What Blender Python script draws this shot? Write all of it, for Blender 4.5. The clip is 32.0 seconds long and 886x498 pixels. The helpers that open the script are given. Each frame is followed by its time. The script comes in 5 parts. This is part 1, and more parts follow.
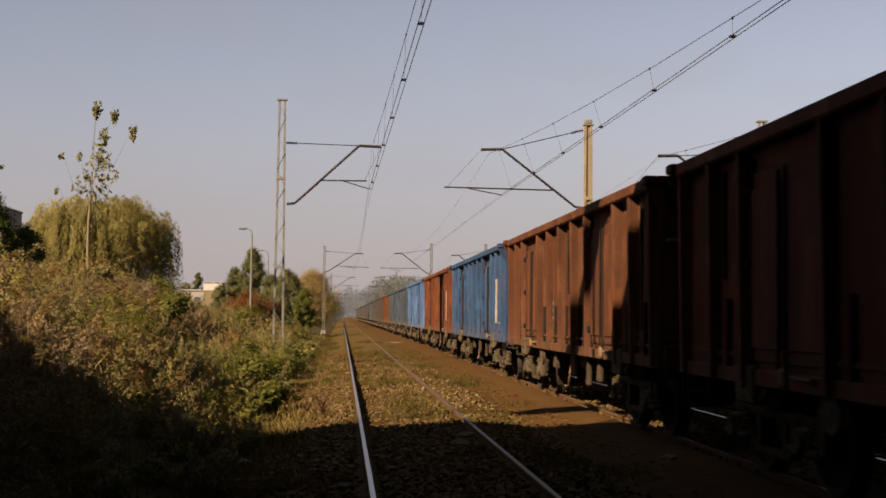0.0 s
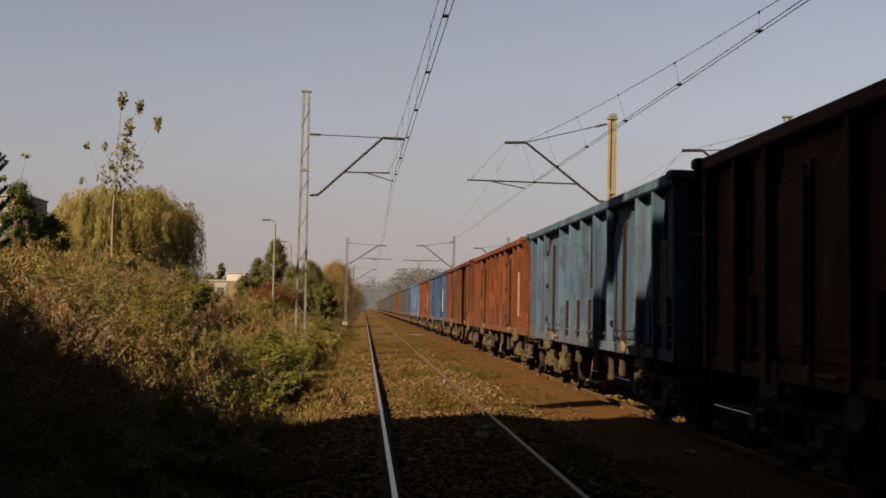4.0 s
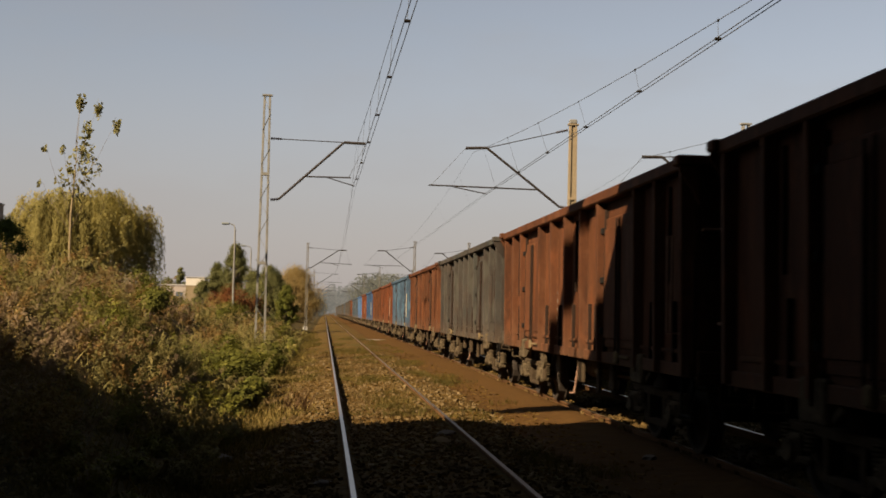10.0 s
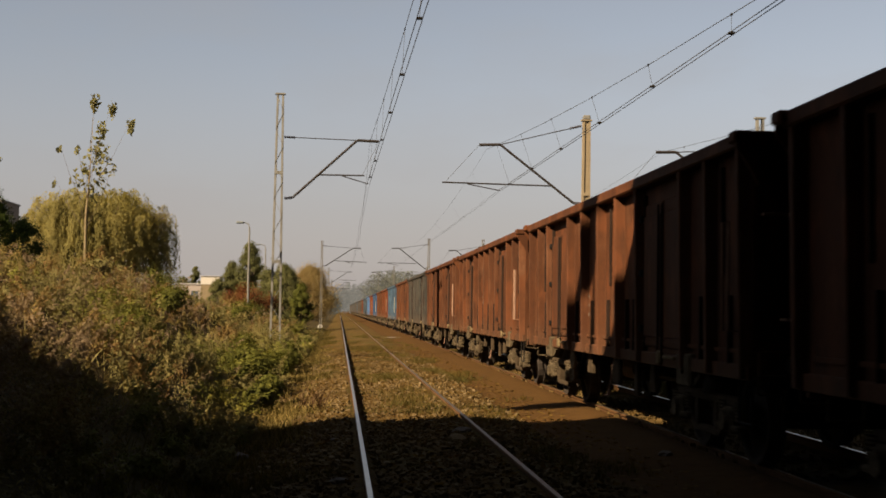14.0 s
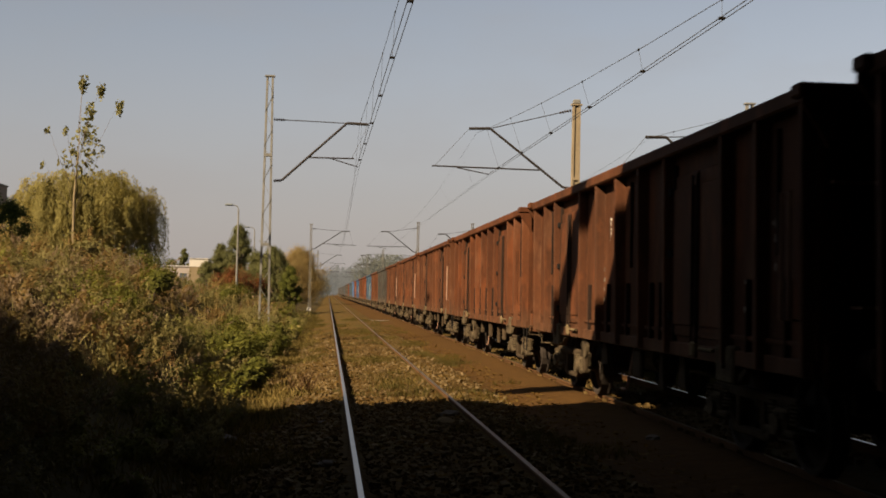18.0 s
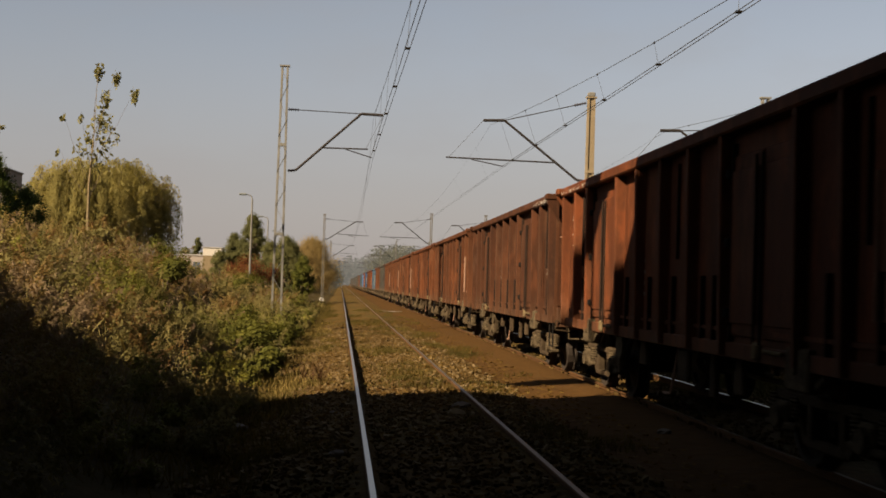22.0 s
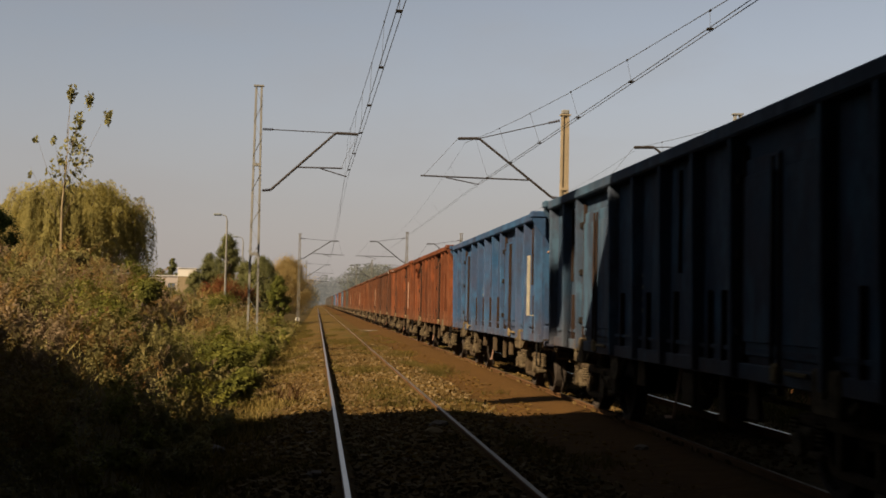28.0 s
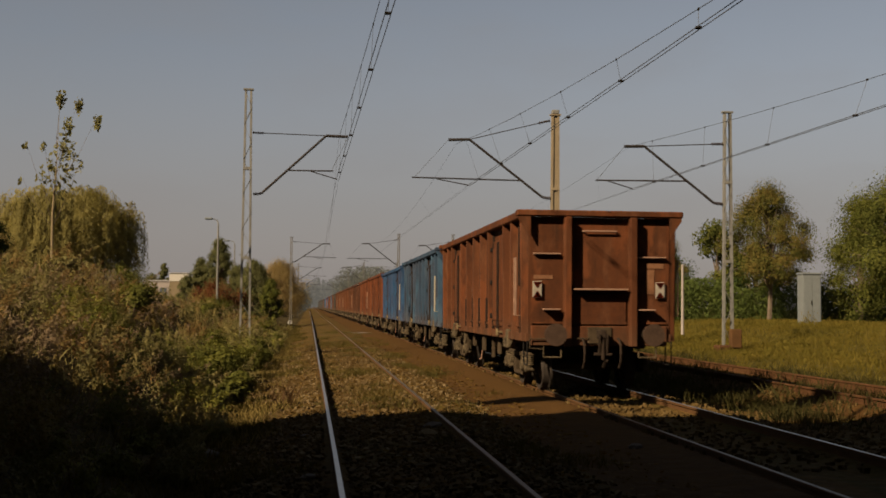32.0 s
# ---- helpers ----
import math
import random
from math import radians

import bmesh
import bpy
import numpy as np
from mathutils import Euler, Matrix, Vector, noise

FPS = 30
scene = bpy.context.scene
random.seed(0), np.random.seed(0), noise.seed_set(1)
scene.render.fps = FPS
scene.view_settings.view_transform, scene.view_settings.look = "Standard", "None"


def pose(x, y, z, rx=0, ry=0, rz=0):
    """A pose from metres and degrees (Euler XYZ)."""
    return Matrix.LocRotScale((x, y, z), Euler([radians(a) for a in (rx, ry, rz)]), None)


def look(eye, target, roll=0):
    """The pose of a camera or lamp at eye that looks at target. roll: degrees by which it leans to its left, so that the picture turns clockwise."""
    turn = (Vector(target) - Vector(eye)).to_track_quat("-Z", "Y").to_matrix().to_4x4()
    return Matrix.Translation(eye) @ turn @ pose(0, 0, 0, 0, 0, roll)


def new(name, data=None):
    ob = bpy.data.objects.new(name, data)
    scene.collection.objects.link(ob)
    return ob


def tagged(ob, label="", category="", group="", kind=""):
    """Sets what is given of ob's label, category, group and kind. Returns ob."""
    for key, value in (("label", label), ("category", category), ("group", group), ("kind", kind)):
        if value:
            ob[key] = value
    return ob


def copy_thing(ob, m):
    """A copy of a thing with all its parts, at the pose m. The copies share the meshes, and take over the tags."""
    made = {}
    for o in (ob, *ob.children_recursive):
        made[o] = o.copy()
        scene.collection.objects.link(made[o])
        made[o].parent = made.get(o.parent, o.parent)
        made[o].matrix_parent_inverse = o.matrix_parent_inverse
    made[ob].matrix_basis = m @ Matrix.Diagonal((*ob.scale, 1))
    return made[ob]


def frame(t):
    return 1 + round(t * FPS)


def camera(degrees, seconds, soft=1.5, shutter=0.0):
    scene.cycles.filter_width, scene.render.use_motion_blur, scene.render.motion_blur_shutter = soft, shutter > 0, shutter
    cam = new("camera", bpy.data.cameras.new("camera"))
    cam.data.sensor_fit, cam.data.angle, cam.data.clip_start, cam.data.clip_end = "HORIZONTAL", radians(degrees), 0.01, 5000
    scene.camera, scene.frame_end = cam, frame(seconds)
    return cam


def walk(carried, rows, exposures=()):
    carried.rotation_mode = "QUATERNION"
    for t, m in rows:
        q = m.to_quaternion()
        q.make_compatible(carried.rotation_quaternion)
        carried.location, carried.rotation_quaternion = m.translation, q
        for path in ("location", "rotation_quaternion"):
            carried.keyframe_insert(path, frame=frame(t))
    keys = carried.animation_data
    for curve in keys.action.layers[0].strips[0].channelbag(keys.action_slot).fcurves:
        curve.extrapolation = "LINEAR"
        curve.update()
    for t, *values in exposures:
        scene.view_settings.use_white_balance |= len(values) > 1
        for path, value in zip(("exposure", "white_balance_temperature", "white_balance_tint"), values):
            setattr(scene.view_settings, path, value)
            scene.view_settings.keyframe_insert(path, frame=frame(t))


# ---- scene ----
# camera: held by hand at one spot, 1.55 m above the rails
EYE = (0.0, 0.0, 1.547)


def aim(yaw, pitch, roll):
    """A pose at EYE, turned to the left, up and leaning."""
    return pose(*EYE, 90 + pitch, 0, yaw) @ pose(0, 0, 0, 0, 0, roll)


cam = camera(40.4, 32.0, soft=1.7, shutter=0.4)
PATH = [
    (0, -4.75, 3.19, 0.60), (0.5, -4.72, 3.28, 0.43), (1, -4.61, 3.35, 0.61), (1.5, -4.10, 3.02, 1.26), (2, -2.94, 3.23, 1.85),
    (2.5, -3.75, 3.03, 1.20), (4.5, -3.67, 2.65, 1.20), (5, -5.68, 1.89, 1.31), (5.5, -4.86, 1.82, 1.66), (6, -4.59, 2.29, 1.79),
    (6.5, -4.43, 2.36, 1.59), (7, -4.58, 2.58, 1.47), (7.5, -4.62, 2.72, 1.43), (8, -4.98, 2.32, 1.36), (8.5, -4.85, 2.35, 1.17),
    (9, -5.11, 2.84, 1.04), (9.5, -5.06, 3.05, 1.26), (10, -5.54, 3.11, 1.32), (10.5, -5.82, 3.10, 1.07), (11, -5.65, 3.23, 0.95),
    (11.5, -5.29, 3.62, 0.79), (12, -5.61, 3.16, 0.78), (12.5, -5.86, 3.08, 0.88), (13, -5.38, 3.02, 0.64), (13.5, -5.04, 2.88, 0.89),
    (14, -4.87, 2.96, 0.90), (14.5, -4.73, 2.61, 1.05), (16.5, -4.83, 2.24, 1.68), (17, -3.61, 3.26, 1.34), (17.5, -4.00, 3.31, 1.38),
    (18, -5.40, 2.19, 1.21), (18.5, -4.58, 1.95, 2.18), (19, -4.80, 2.03, 2.22), (19.5, -4.47, 2.21, 2.28), (20, -3.99, 2.27, 1.69),
    (20.5, -3.52, 3.24, 2.00), (21, -4.73, 2.62, 2.28), (21.5, -4.76, 2.01, 1.76), (22, -4.79, 1.77, 1.83), (22.5, -4.68, 1.71, 1.50),
    (23, -4.67, 1.97, 1.26), (23.5, -4.84, 1.89, 1.56), (24, -4.68, 1.84, 1.71), (24.5, -4.64, 1.74, 1.80), (26.5, -4.98, 1.99, 1.46),
    (27, -5.22, 2.17, 1.46), (27.5, -5.54, 2.50, 1.00), (28, -5.92, 2.67, 1.22), (28.5, -6.34, 2.54, 1.08), (29, -6.20, 2.23, 1.47),
    (29.5, -6.23, 2.39, 1.25), (30, -6.59, 2.27, 1.16), (30.5, -6.70, 2.49, 0.87), (31, -6.42, 2.86, 0.84), (31.5, -6.32, 2.88, 0.63),
    (32, -6.31, 2.74, 0.48),
]

walk(cam, [(t, aim(y, p, r)) for t, y, p, r in PATH],
     exposures=[(t, e, 6500 + 110 * min(1, max(0, (t - 2) / 4)), 18.5 - 6.5 * min(1, max(0, (t - 2) / 4))) for t, e in ((0.0, 1.84), (3.0, 1.82), (4.6, 1.64), (5.2, 1.64), (6.2, 1.76), (7.5, 1.82), (13.0, 1.82), (14.5, 1.82), (16.8, 1.87), (17.3, 1.85), (18.2, 1.73), (28.0, 1.70), (30.4, 1.70), (31.0, 1.68), (31.5, 1.62), (32.0, 1.16))])

# ---- sky and sun ----
SUN_AZ, SUN_EL = 52.0, 33.0   # degrees from the track, to the left and behind; height
TO = (math.sin(radians(SUN_AZ)) * math.cos(radians(SUN_EL)), math.cos(radians(SUN_AZ)) * math.cos(radians(SUN_EL)), -math.sin(radians(SUN_EL)))
world = bpy.data.worlds.new("world")
scene.world = world
world.use_nodes = True
wn = world.node_tree.nodes
wl = world.node_tree.links
sky = wn.new("ShaderNodeTexSky")
sky.sky_type = "NISHITA"
sky.sun_disc = False
sky.sun_elevation = radians(SUN_EL)
sky.sun_rotation = math.atan2(-TO[0], -TO[1])
sky.air_density, sky.dust_density, sky.ozone_density = 1.0, 0.7, 1.0
hs = wn.new("ShaderNodeHueSaturation")
hs.inputs["Saturation"].default_value = 0.48
hs.inputs["Value"].default_value = 0.52
wl.new(sky.outputs[0], hs.inputs["Color"])
# autumn haze: the sky pales and warms towards the horizon, all round
tc = wn.new("ShaderNodeTexCoord")
sep = wn.new("ShaderNodeSeparateXYZ")
wl.new(tc.outputs["Generated"], sep.inputs[0])
hz = wn.new("ShaderNodeValToRGB")
hz.color_ramp.interpolation = "EASE"
hz.color_ramp.elements[0].position, hz.color_ramp.elements[0].color = 0.0, (0.85, 0.85, 0.85, 1)
hz.color_ramp.elements[1].position, hz.color_ramp.elements[1].color = 0.24, (0, 0, 0, 1)
wl.new(sep.outputs["Z"], hz.inputs[0])
mx = wn.new("ShaderNodeMix")
mx.data_type = "RGBA"
mx.inputs[7].default_value = (2.35, 2.10, 1.98, 1)
wl.new(hz.outputs[0], mx.inputs[0])
# thin wisps of cloud
stretch = wn.new("ShaderNodeMapping")
stretch.inputs["Scale"].default_value = (1.6, 1.6, 4.5)
wl.new(tc.outputs["Generated"], stretch.inputs[0])
wisp = wn.new("ShaderNodeTexNoise")
wisp.inputs["Scale"].default_value, wisp.inputs["Detail"].default_value, wisp.inputs["Roughness"].default_value = 2.6, 5, 0.55
wl.new(stretch.outputs[0], wisp.inputs["Vector"])
veil = wn.new("ShaderNodeValToRGB")
veil.color_ramp.elements[0].position, veil.color_ramp.elements[0].color = 0.48, (0, 0, 0, 1)
veil.color_ramp.elements[1].position, veil.color_ramp.elements[1].color = 0.78, (0.35, 0.35, 0.35, 1)
wl.new(wisp.outputs["Fac"], veil.inputs[0])
pale = wn.new("ShaderNodeMix")
pale.data_type = "RGBA"
pale.inputs[7].default_value = (2.2, 2.15, 2.1, 1)
wl.new(veil.outputs[0], pale.inputs[0])
wl.new(hs.outputs[0], pale.inputs[6])
wl.new(pale.outputs[2], mx.inputs[6])
wl.new(mx.outputs[2], wn["Background"].inputs["Color"])
wn["Background"].inputs["Strength"].default_value = 0.05
sun_data = bpy.data.lights.new("sun", "SUN")
sun_data.energy, sun_data.angle, sun_data.color = 5.0, radians(0.6), (1.0, 0.80, 0.55)
sun = new("sun", sun_data)
sun.matrix_world = look((-40, -20, 40), (-40 + TO[0], -20 + TO[1], 40 + TO[2]))


# ---- materials ----
def shader(name, base=(0.5, 0.5, 0.5), rough=0.8, metal=0.0):
    m = bpy.data.materials.new(name)
    m.use_nodes = True
    b = m.node_tree.nodes["Principled BSDF"]
    b.inputs["Base Color"].default_value = (*base, 1)
    b.inputs["Roughness"].default_value = rough
    b.inputs["Metallic"].default_value = metal
    b.inputs["Specular IOR Level"].default_value = 0.3 if rough < 0.6 else 0.06
    return m, m.node_tree.nodes, m.node_tree.links, b


def noise_at(n, l, scale, detail=4, coords="Object", stretch=(1, 1, 1), rough=0.6):
    tc = n.new("ShaderNodeTexCoord")
    mp = n.new("ShaderNodeMapping")
    mp.inputs["Scale"].default_value = stretch
    nz = n.new("ShaderNodeTexNoise")
    nz.inputs["Scale"].default_value = scale
    nz.inputs["Detail"].default_value = detail
    nz.inputs["Roughness"].default_value = rough
    l.new(tc.outputs[coords], mp.inputs[0])
    l.new(mp.outputs[0], nz.inputs["Vector"])
    return nz.outputs["Fac"]


def ramp(n, l, fac, stops):
    r = n.new("ShaderNodeValToRGB")
    while len(r.color_ramp.elements) < len(stops):
        r.color_ramp.elements.new(0.5)
    for e, (p, c) in zip(r.color_ramp.elements, stops):
        e.position, e.color = p, (*c, 1)
    l.new(fac, r.inputs[0])
    return r.outputs[0]


def mixed(n, l, fac, a, b, mode="MIX"):
    x = n.new("ShaderNodeMix")
    x.data_type, x.blend_type = "RGBA", mode
    for sock, v in ((x.inputs[0], fac), (x.inputs[6], a), (x.inputs[7], b)):
        if isinstance(v, (int, float)):
            sock.default_value = v
        elif isinstance(v, tuple):
            sock.default_value = (*v, 1)
        else:
            l.new(v, sock)
    return x.outputs[2]


def bumped(n, l, b, fac, strength=0.4, dist=0.02):
    u = n.new("ShaderNodeBump")
    u.inputs["Strength"].default_value, u.inputs["Distance"].default_value = strength, dist
    l.new(fac, u.inputs["Height"])
    l.new(u.outputs[0], b.inputs["Normal"])


def plain(name, c, rough=0.7, metal=0.0, scale=6.0, vary=0.35, bump=0.25, dist=0.01, stretch=(1, 1, 1)):
    """A surface with two scales of mottling and a fine relief."""
    m, n, l, b = shader(name, c, rough, metal)
    big = noise_at(n, l, scale, 3, stretch=stretch)
    fine = noise_at(n, l, scale * 9, 5)
    lo, hi = tuple(v * (1 - vary) for v in c), tuple(min(1, v * (1 + vary)) for v in c)
    col = ramp(n, l, big, [(0.3, lo), (0.7, hi)])
    col = mixed(n, l, 0.5, col, ramp(n, l, fine, [(0.3, lo), (0.7, hi)]))
    l.new(col, b.inputs["Base Color"])
    bumped(n, l, b, fine, bump, dist)
    return m


def wagon_paint():
    """Faded paint in each wagon's own colour, with rust, streaks running down, coal dust and pale chalky wear."""
    m, n, l, b = shader("wagon_paint", rough=0.72)
    info = n.new("ShaderNodeObjectInfo")
    tc = n.new("ShaderNodeTexCoord")
    off = n.new("ShaderNodeVectorMath")
    off.operation = "ADD"
    l.new(tc.outputs["Object"], off.inputs[0])
    sc = n.new("ShaderNodeVectorMath")
    sc.operation = "SCALE"
    sc.inputs[3].default_value = 40.0
    l.new(info.outputs["Color"], sc.inputs[0])
    own_bit = n.new("ShaderNodeMath")
    own_bit.operation = "MULTIPLY"
    own_bit.inputs[1].default_value = 37.0
    l.new(info.outputs["Random"], own_bit.inputs[0])
    both = n.new("ShaderNodeVectorMath")
    both.operation = "ADD"
    l.new(sc.outputs[0], both.inputs[0])
    l.new(own_bit.outputs[0], both.inputs[1])
    l.new(both.outputs[0], off.inputs[1])

    def nz(scale, detail, stretch):
        mp = n.new("ShaderNodeMapping")
        mp.inputs["Scale"].default_value = stretch
        t = n.new("ShaderNodeTexNoise")
        t.inputs["Scale"].default_value, t.inputs["Detail"].default_value = scale, detail
        t.inputs["Roughness"].default_value = 0.65
        l.new(off.outputs[0], mp.inputs[0])
        l.new(mp.outputs[0], t.inputs["Vector"])
        return t.outputs["Fac"]

    b.inputs["Specular IOR Level"].default_value = 0.05
    own = info.outputs["Color"]
    blotch, streak, fine = nz(0.8, 4, (1, 1, 1)), nz(6.0, 6, (1, 1, 0.12)), nz(16, 5, (1, 1, 1))
    col = mixed(n, l, ramp(n, l, blotch, [(0.36, (0, 0, 0)), (0.66, (0.8,) * 3)]), own, mixed(n, l, 0.3, own, (0.075, 0.030, 0.012)))
    col = mixed(n, l, ramp(n, l, nz(1.7, 5, (1, 1, 0.5)), [(0.5, (0, 0, 0)), (0.72, (0.8,) * 3)]), col, mixed(n, l, 0.6, col, (0.02, 0.011, 0.007)))
    col = mixed(n, l, ramp(n, l, streak, [(0.53, (0, 0, 0)), (0.70, (0.8,) * 3)]), col, mixed(n, l, 0.55, col, (0.014, 0.009, 0.006)))
    col = mixed(n, l, ramp(n, l, nz(3.2, 6, (1, 1, 0.3)), [(0.54, (0, 0, 0)), (0.72, (0.7,) * 3)]), col, mixed(n, l, 0.2, mixed(n, l, 1.0, own, (1.7, 1.65, 1.55), "MULTIPLY"), (0.13, 0.10, 0.065)))
    col = mixed(n, l, ramp(n, l, fine, [(0.42, (0, 0, 0)), (0.75, (0.5,) * 3)]), col, mixed(n, l, 0.6, col, (0.012, 0.009, 0.007)))
    col = mixed(n, l, ramp(n, l, nz(0.95, 2, (0.1, 1, 0.12)), [(0.40, (0, 0, 0)), (0.50, (0.75,) * 3)]), col, mixed(n, l, 1.0, col, (0.68, 0.68, 0.70), "MULTIPLY"))
    col = mixed(n, l, ramp(n, l, nz(2.2, 6, (1, 1, 0.45)), [(0.53, (0, 0, 0)), (0.62, (0.7,) * 3)]), col, mixed(n, l, 1.0, own, (1.35, 1.25, 1.15), "MULTIPLY"))
    # road dust and rust thrown up along the sill
    sepz = n.new("ShaderNodeSeparateXYZ")
    l.new(tc.outputs["Object"], sepz.inputs[0])
    addz = n.new("ShaderNodeMath")
    addz.operation = "MULTIPLY_ADD"
    addz.inputs[1].default_value = 0.35
    l.new(nz(3.0, 4, (1, 1, 0.2)), addz.inputs[0])
    low = n.new("ShaderNodeMath")
    low.operation = "MULTIPLY"
    low.inputs[1].default_value = 0.45
    l.new(sepz.outputs["Z"], low.inputs[0])
    l.new(low.outputs[0], addz.inputs[2])
    col = mixed(n, l, ramp(n, l, addz.outputs[0], [(0.5, (0.5,) * 3), (0.8, (0, 0, 0))]), col, (0.06, 0.038, 0.022))
    l.new(col, b.inputs["Base Color"])
    bumped(n, l, b, fine, 0.3, 0.01)
    return m


def leafy(name, shades, rough=0.75, thin=0.35, clumps=2.2, single=0.45):
    """Leaves and blades: clumps differ in shade, and each piece a little from its neighbours; thin ones let light through."""
    m, n, l, b = shader(name, rough=rough)
    geo = n.new("ShaderNodeNewGeometry")
    k = len(shades)
    clump = noise_at(n, l, clumps, 3, rough=0.7)
    stretched = n.new("ShaderNodeMapRange")
    stretched.inputs["From Min"].default_value, stretched.inputs["From Max"].default_value = 0.3, 0.7
    l.new(clump, stretched.inputs["Value"])
    both = n.new("ShaderNodeMix")
    both.inputs["Factor"].default_value = single
    l.new(stretched.outputs["Result"], both.inputs["A"])
    l.new(geo.outputs["Random Per Island"], both.inputs["B"])
    col = ramp(n, l, both.outputs["Result"], [(i / max(1, k - 1), c) for i, c in enumerate(shades)])
    patch = noise_at(n, l, 0.4, 2)
    col = mixed(n, l, ramp(n, l, patch, [(0.4, (0, 0, 0)), (0.65, (0.55,) * 3)]), col, shades[0])
    l.new(col, b.inputs["Base Color"])
    b.inputs["Specular IOR Level"].default_value = 0.08
    if thin:
        tr = n.new("ShaderNodeBsdfTranslucent")
        warm = mixed(n, l, 1.0, col, (1.25, 1.15, 0.7), "MULTIPLY")
        l.new(warm, tr.inputs["Color"])
        ms = n.new("ShaderNodeMixShader")
        ms.inputs[0].default_value = thin
        l.new(b.outputs[0], ms.inputs[1])
        l.new(tr.outputs[0], ms.inputs[2])
        l.new(ms.outputs[0], n["Material Output"].inputs["Surface"])
    return m


def ground_mat(name, a, bb, c, scale=3.0, moss=None):
    m, n, l, b = shader(name, rough=0.95)
    b.inputs["Specular IOR Level"].default_value = 0.04
    big, mid, fine = noise_at(n, l, scale * 0.15, 4), noise_at(n, l, scale * 2.2, 5), noise_at(n, l, scale * 14, 5)
    col = mixed(n, l, ramp(n, l, big, [(0.38, (0, 0, 0)), (0.62, (1, 1, 1))]), a, bb)
    col = mixed(n, l, ramp(n, l, mid, [(0.42, (0, 0, 0)), (0.66, (0.8,) * 3)]), col, c)
    col = mixed(n, l, ramp(n, l, fine, [(0.35, (0.7,) * 3), (0.6, (0, 0, 0))]), col, mixed(n, l, 0.6, col, (0.02, 0.015, 0.01)))
    if moss:
        col = mixed(n, l, ramp(n, l, noise_at(n, l, 0.55, 5, stretch=(1, 0.35, 1), rough=0.7), [(0.48, (0, 0, 0)), (0.62, (0.75,) * 3)]), col, moss)
        col = mixed(n, l, ramp(n, l, noise_at(n, l, 0.9, 4, stretch=(1, 0.3, 1)), [(0.52, (0, 0, 0)), (0.68, (0.7,) * 3)]), col, mixed(n, l, 0.6, col, (0.085, 0.045, 0.014)))
    l.new(col, b.inputs["Base Color"])
    bumped(n, l, b, mid, 0.7, 0.06)
    return m


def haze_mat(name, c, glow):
    """Far distance: a plain backdrop whose glow stands in for the autumn haze."""
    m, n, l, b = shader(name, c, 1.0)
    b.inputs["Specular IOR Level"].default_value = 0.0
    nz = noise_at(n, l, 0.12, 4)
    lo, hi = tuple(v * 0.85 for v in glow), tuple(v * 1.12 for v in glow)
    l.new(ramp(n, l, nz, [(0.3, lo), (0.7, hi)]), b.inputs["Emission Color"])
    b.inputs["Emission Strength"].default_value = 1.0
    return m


PAINT = wagon_paint()
M_STEEL = plain("rail_steel", (0.36, 0.34, 0.32), 0.33, 1.0, 3, 0.25, 0.1)
M_RAILRUST = plain("rail_rust", (0.0571, 0.0287, 0.0114), 0.85, 0, 4, 0.35)
M_SLEEPER = plain("sleeper_concrete", (0.0992, 0.084, 0.0694), 0.95, 0, 3, 0.3)
M_GEAR = plain("running_gear", (0.048, 0.036, 0.021), 0.95, 0, 9, 0.95)
# colour of dark bars and of the shadow lines drawn on the walls
M_EDGE = plain("dark_seam", (0.016, 0.010, 0.007), 0.9, 0, 5, 0.4)
M_LOCK = plain("dusty_lock_casting", (0.085, 0.062, 0.032), 0.9, 0, 9, 0.5)
M_SIGNWHITE = plain("thin_white_lettering", (0.105, 0.095, 0.08), 0.8, 0, 14, 0.6)
M_SOOT = plain("greasy_bar", (0.008, 0.007, 0.006), 0.9, 0, 5, 0.4)
M_BLACK = plain("coupler_black", (0.019, 0.013, 0.009), 0.95, 0, 8, 0.4)
M_WHITE = plain("old_white_paint", (0.30, 0.28, 0.24), 0.7, 0, 6, 0.3)
M_WHEEL = plain("wheel_steel", (0.025, 0.02, 0.016), 0.7, 0, 5, 0.4)
M_TANBARK = plain("pale_bark", (0.135, 0.104, 0.058), 0.9, 0, 6, 0.3, 0.4, 0.02)
# tan of worn fittings, with their sunlit edges put into the colour
M_MARK = plain("faded_lettering", (0.156, 0.093, 0.063), 0.8, 0, 9, 0.3)
M_RED = plain("red_paint", (0.14, 0.022, 0.012), 0.6, 0, 9, 0.2)
M_MAST = plain("mast_steel", (0.112, 0.108, 0.095), 0.75, 0.1, 3, 0.3)
M_MASTDK = plain("mast_dark", (0.0806, 0.0744, 0.062), 0.8, 0.1, 3, 0.3)
M_YELLOW = plain("mast_yellow", (0.142, 0.113, 0.072), 0.75, 0, 3, 0.25)
M_ARM = plain("arm_steel", (0.022, 0.019, 0.017), 0.7, 0.2, 4, 0.35)
M_WIRE = plain("wire_copper", (0.046, 0.046, 0.046), 0.6, 0.3, 2, 0.2)
M_INSUL = plain("insulator_brown", (0.014, 0.010, 0.009), 0.3, 0, 6, 0.2)
# concrete kept dark to cut light bounced under the unseen bridge
M_DARKCONC = plain("sooty_concrete", (0.075, 0.070, 0.063), 0.95, 0, 1, 0.3)
M_CONC = plain("concrete", (0.208, 0.198, 0.183), 0.9, 0, 2, 0.25)
M_BARK = plain("bark", (0.0806, 0.062, 0.0434), 0.95, 0, 6, 0.45, 0.6, 0.03)
M_GREY = plain("cabinet_grey", (0.09775, 0.1062, 0.1037), 0.7, 0, 4, 0.12)
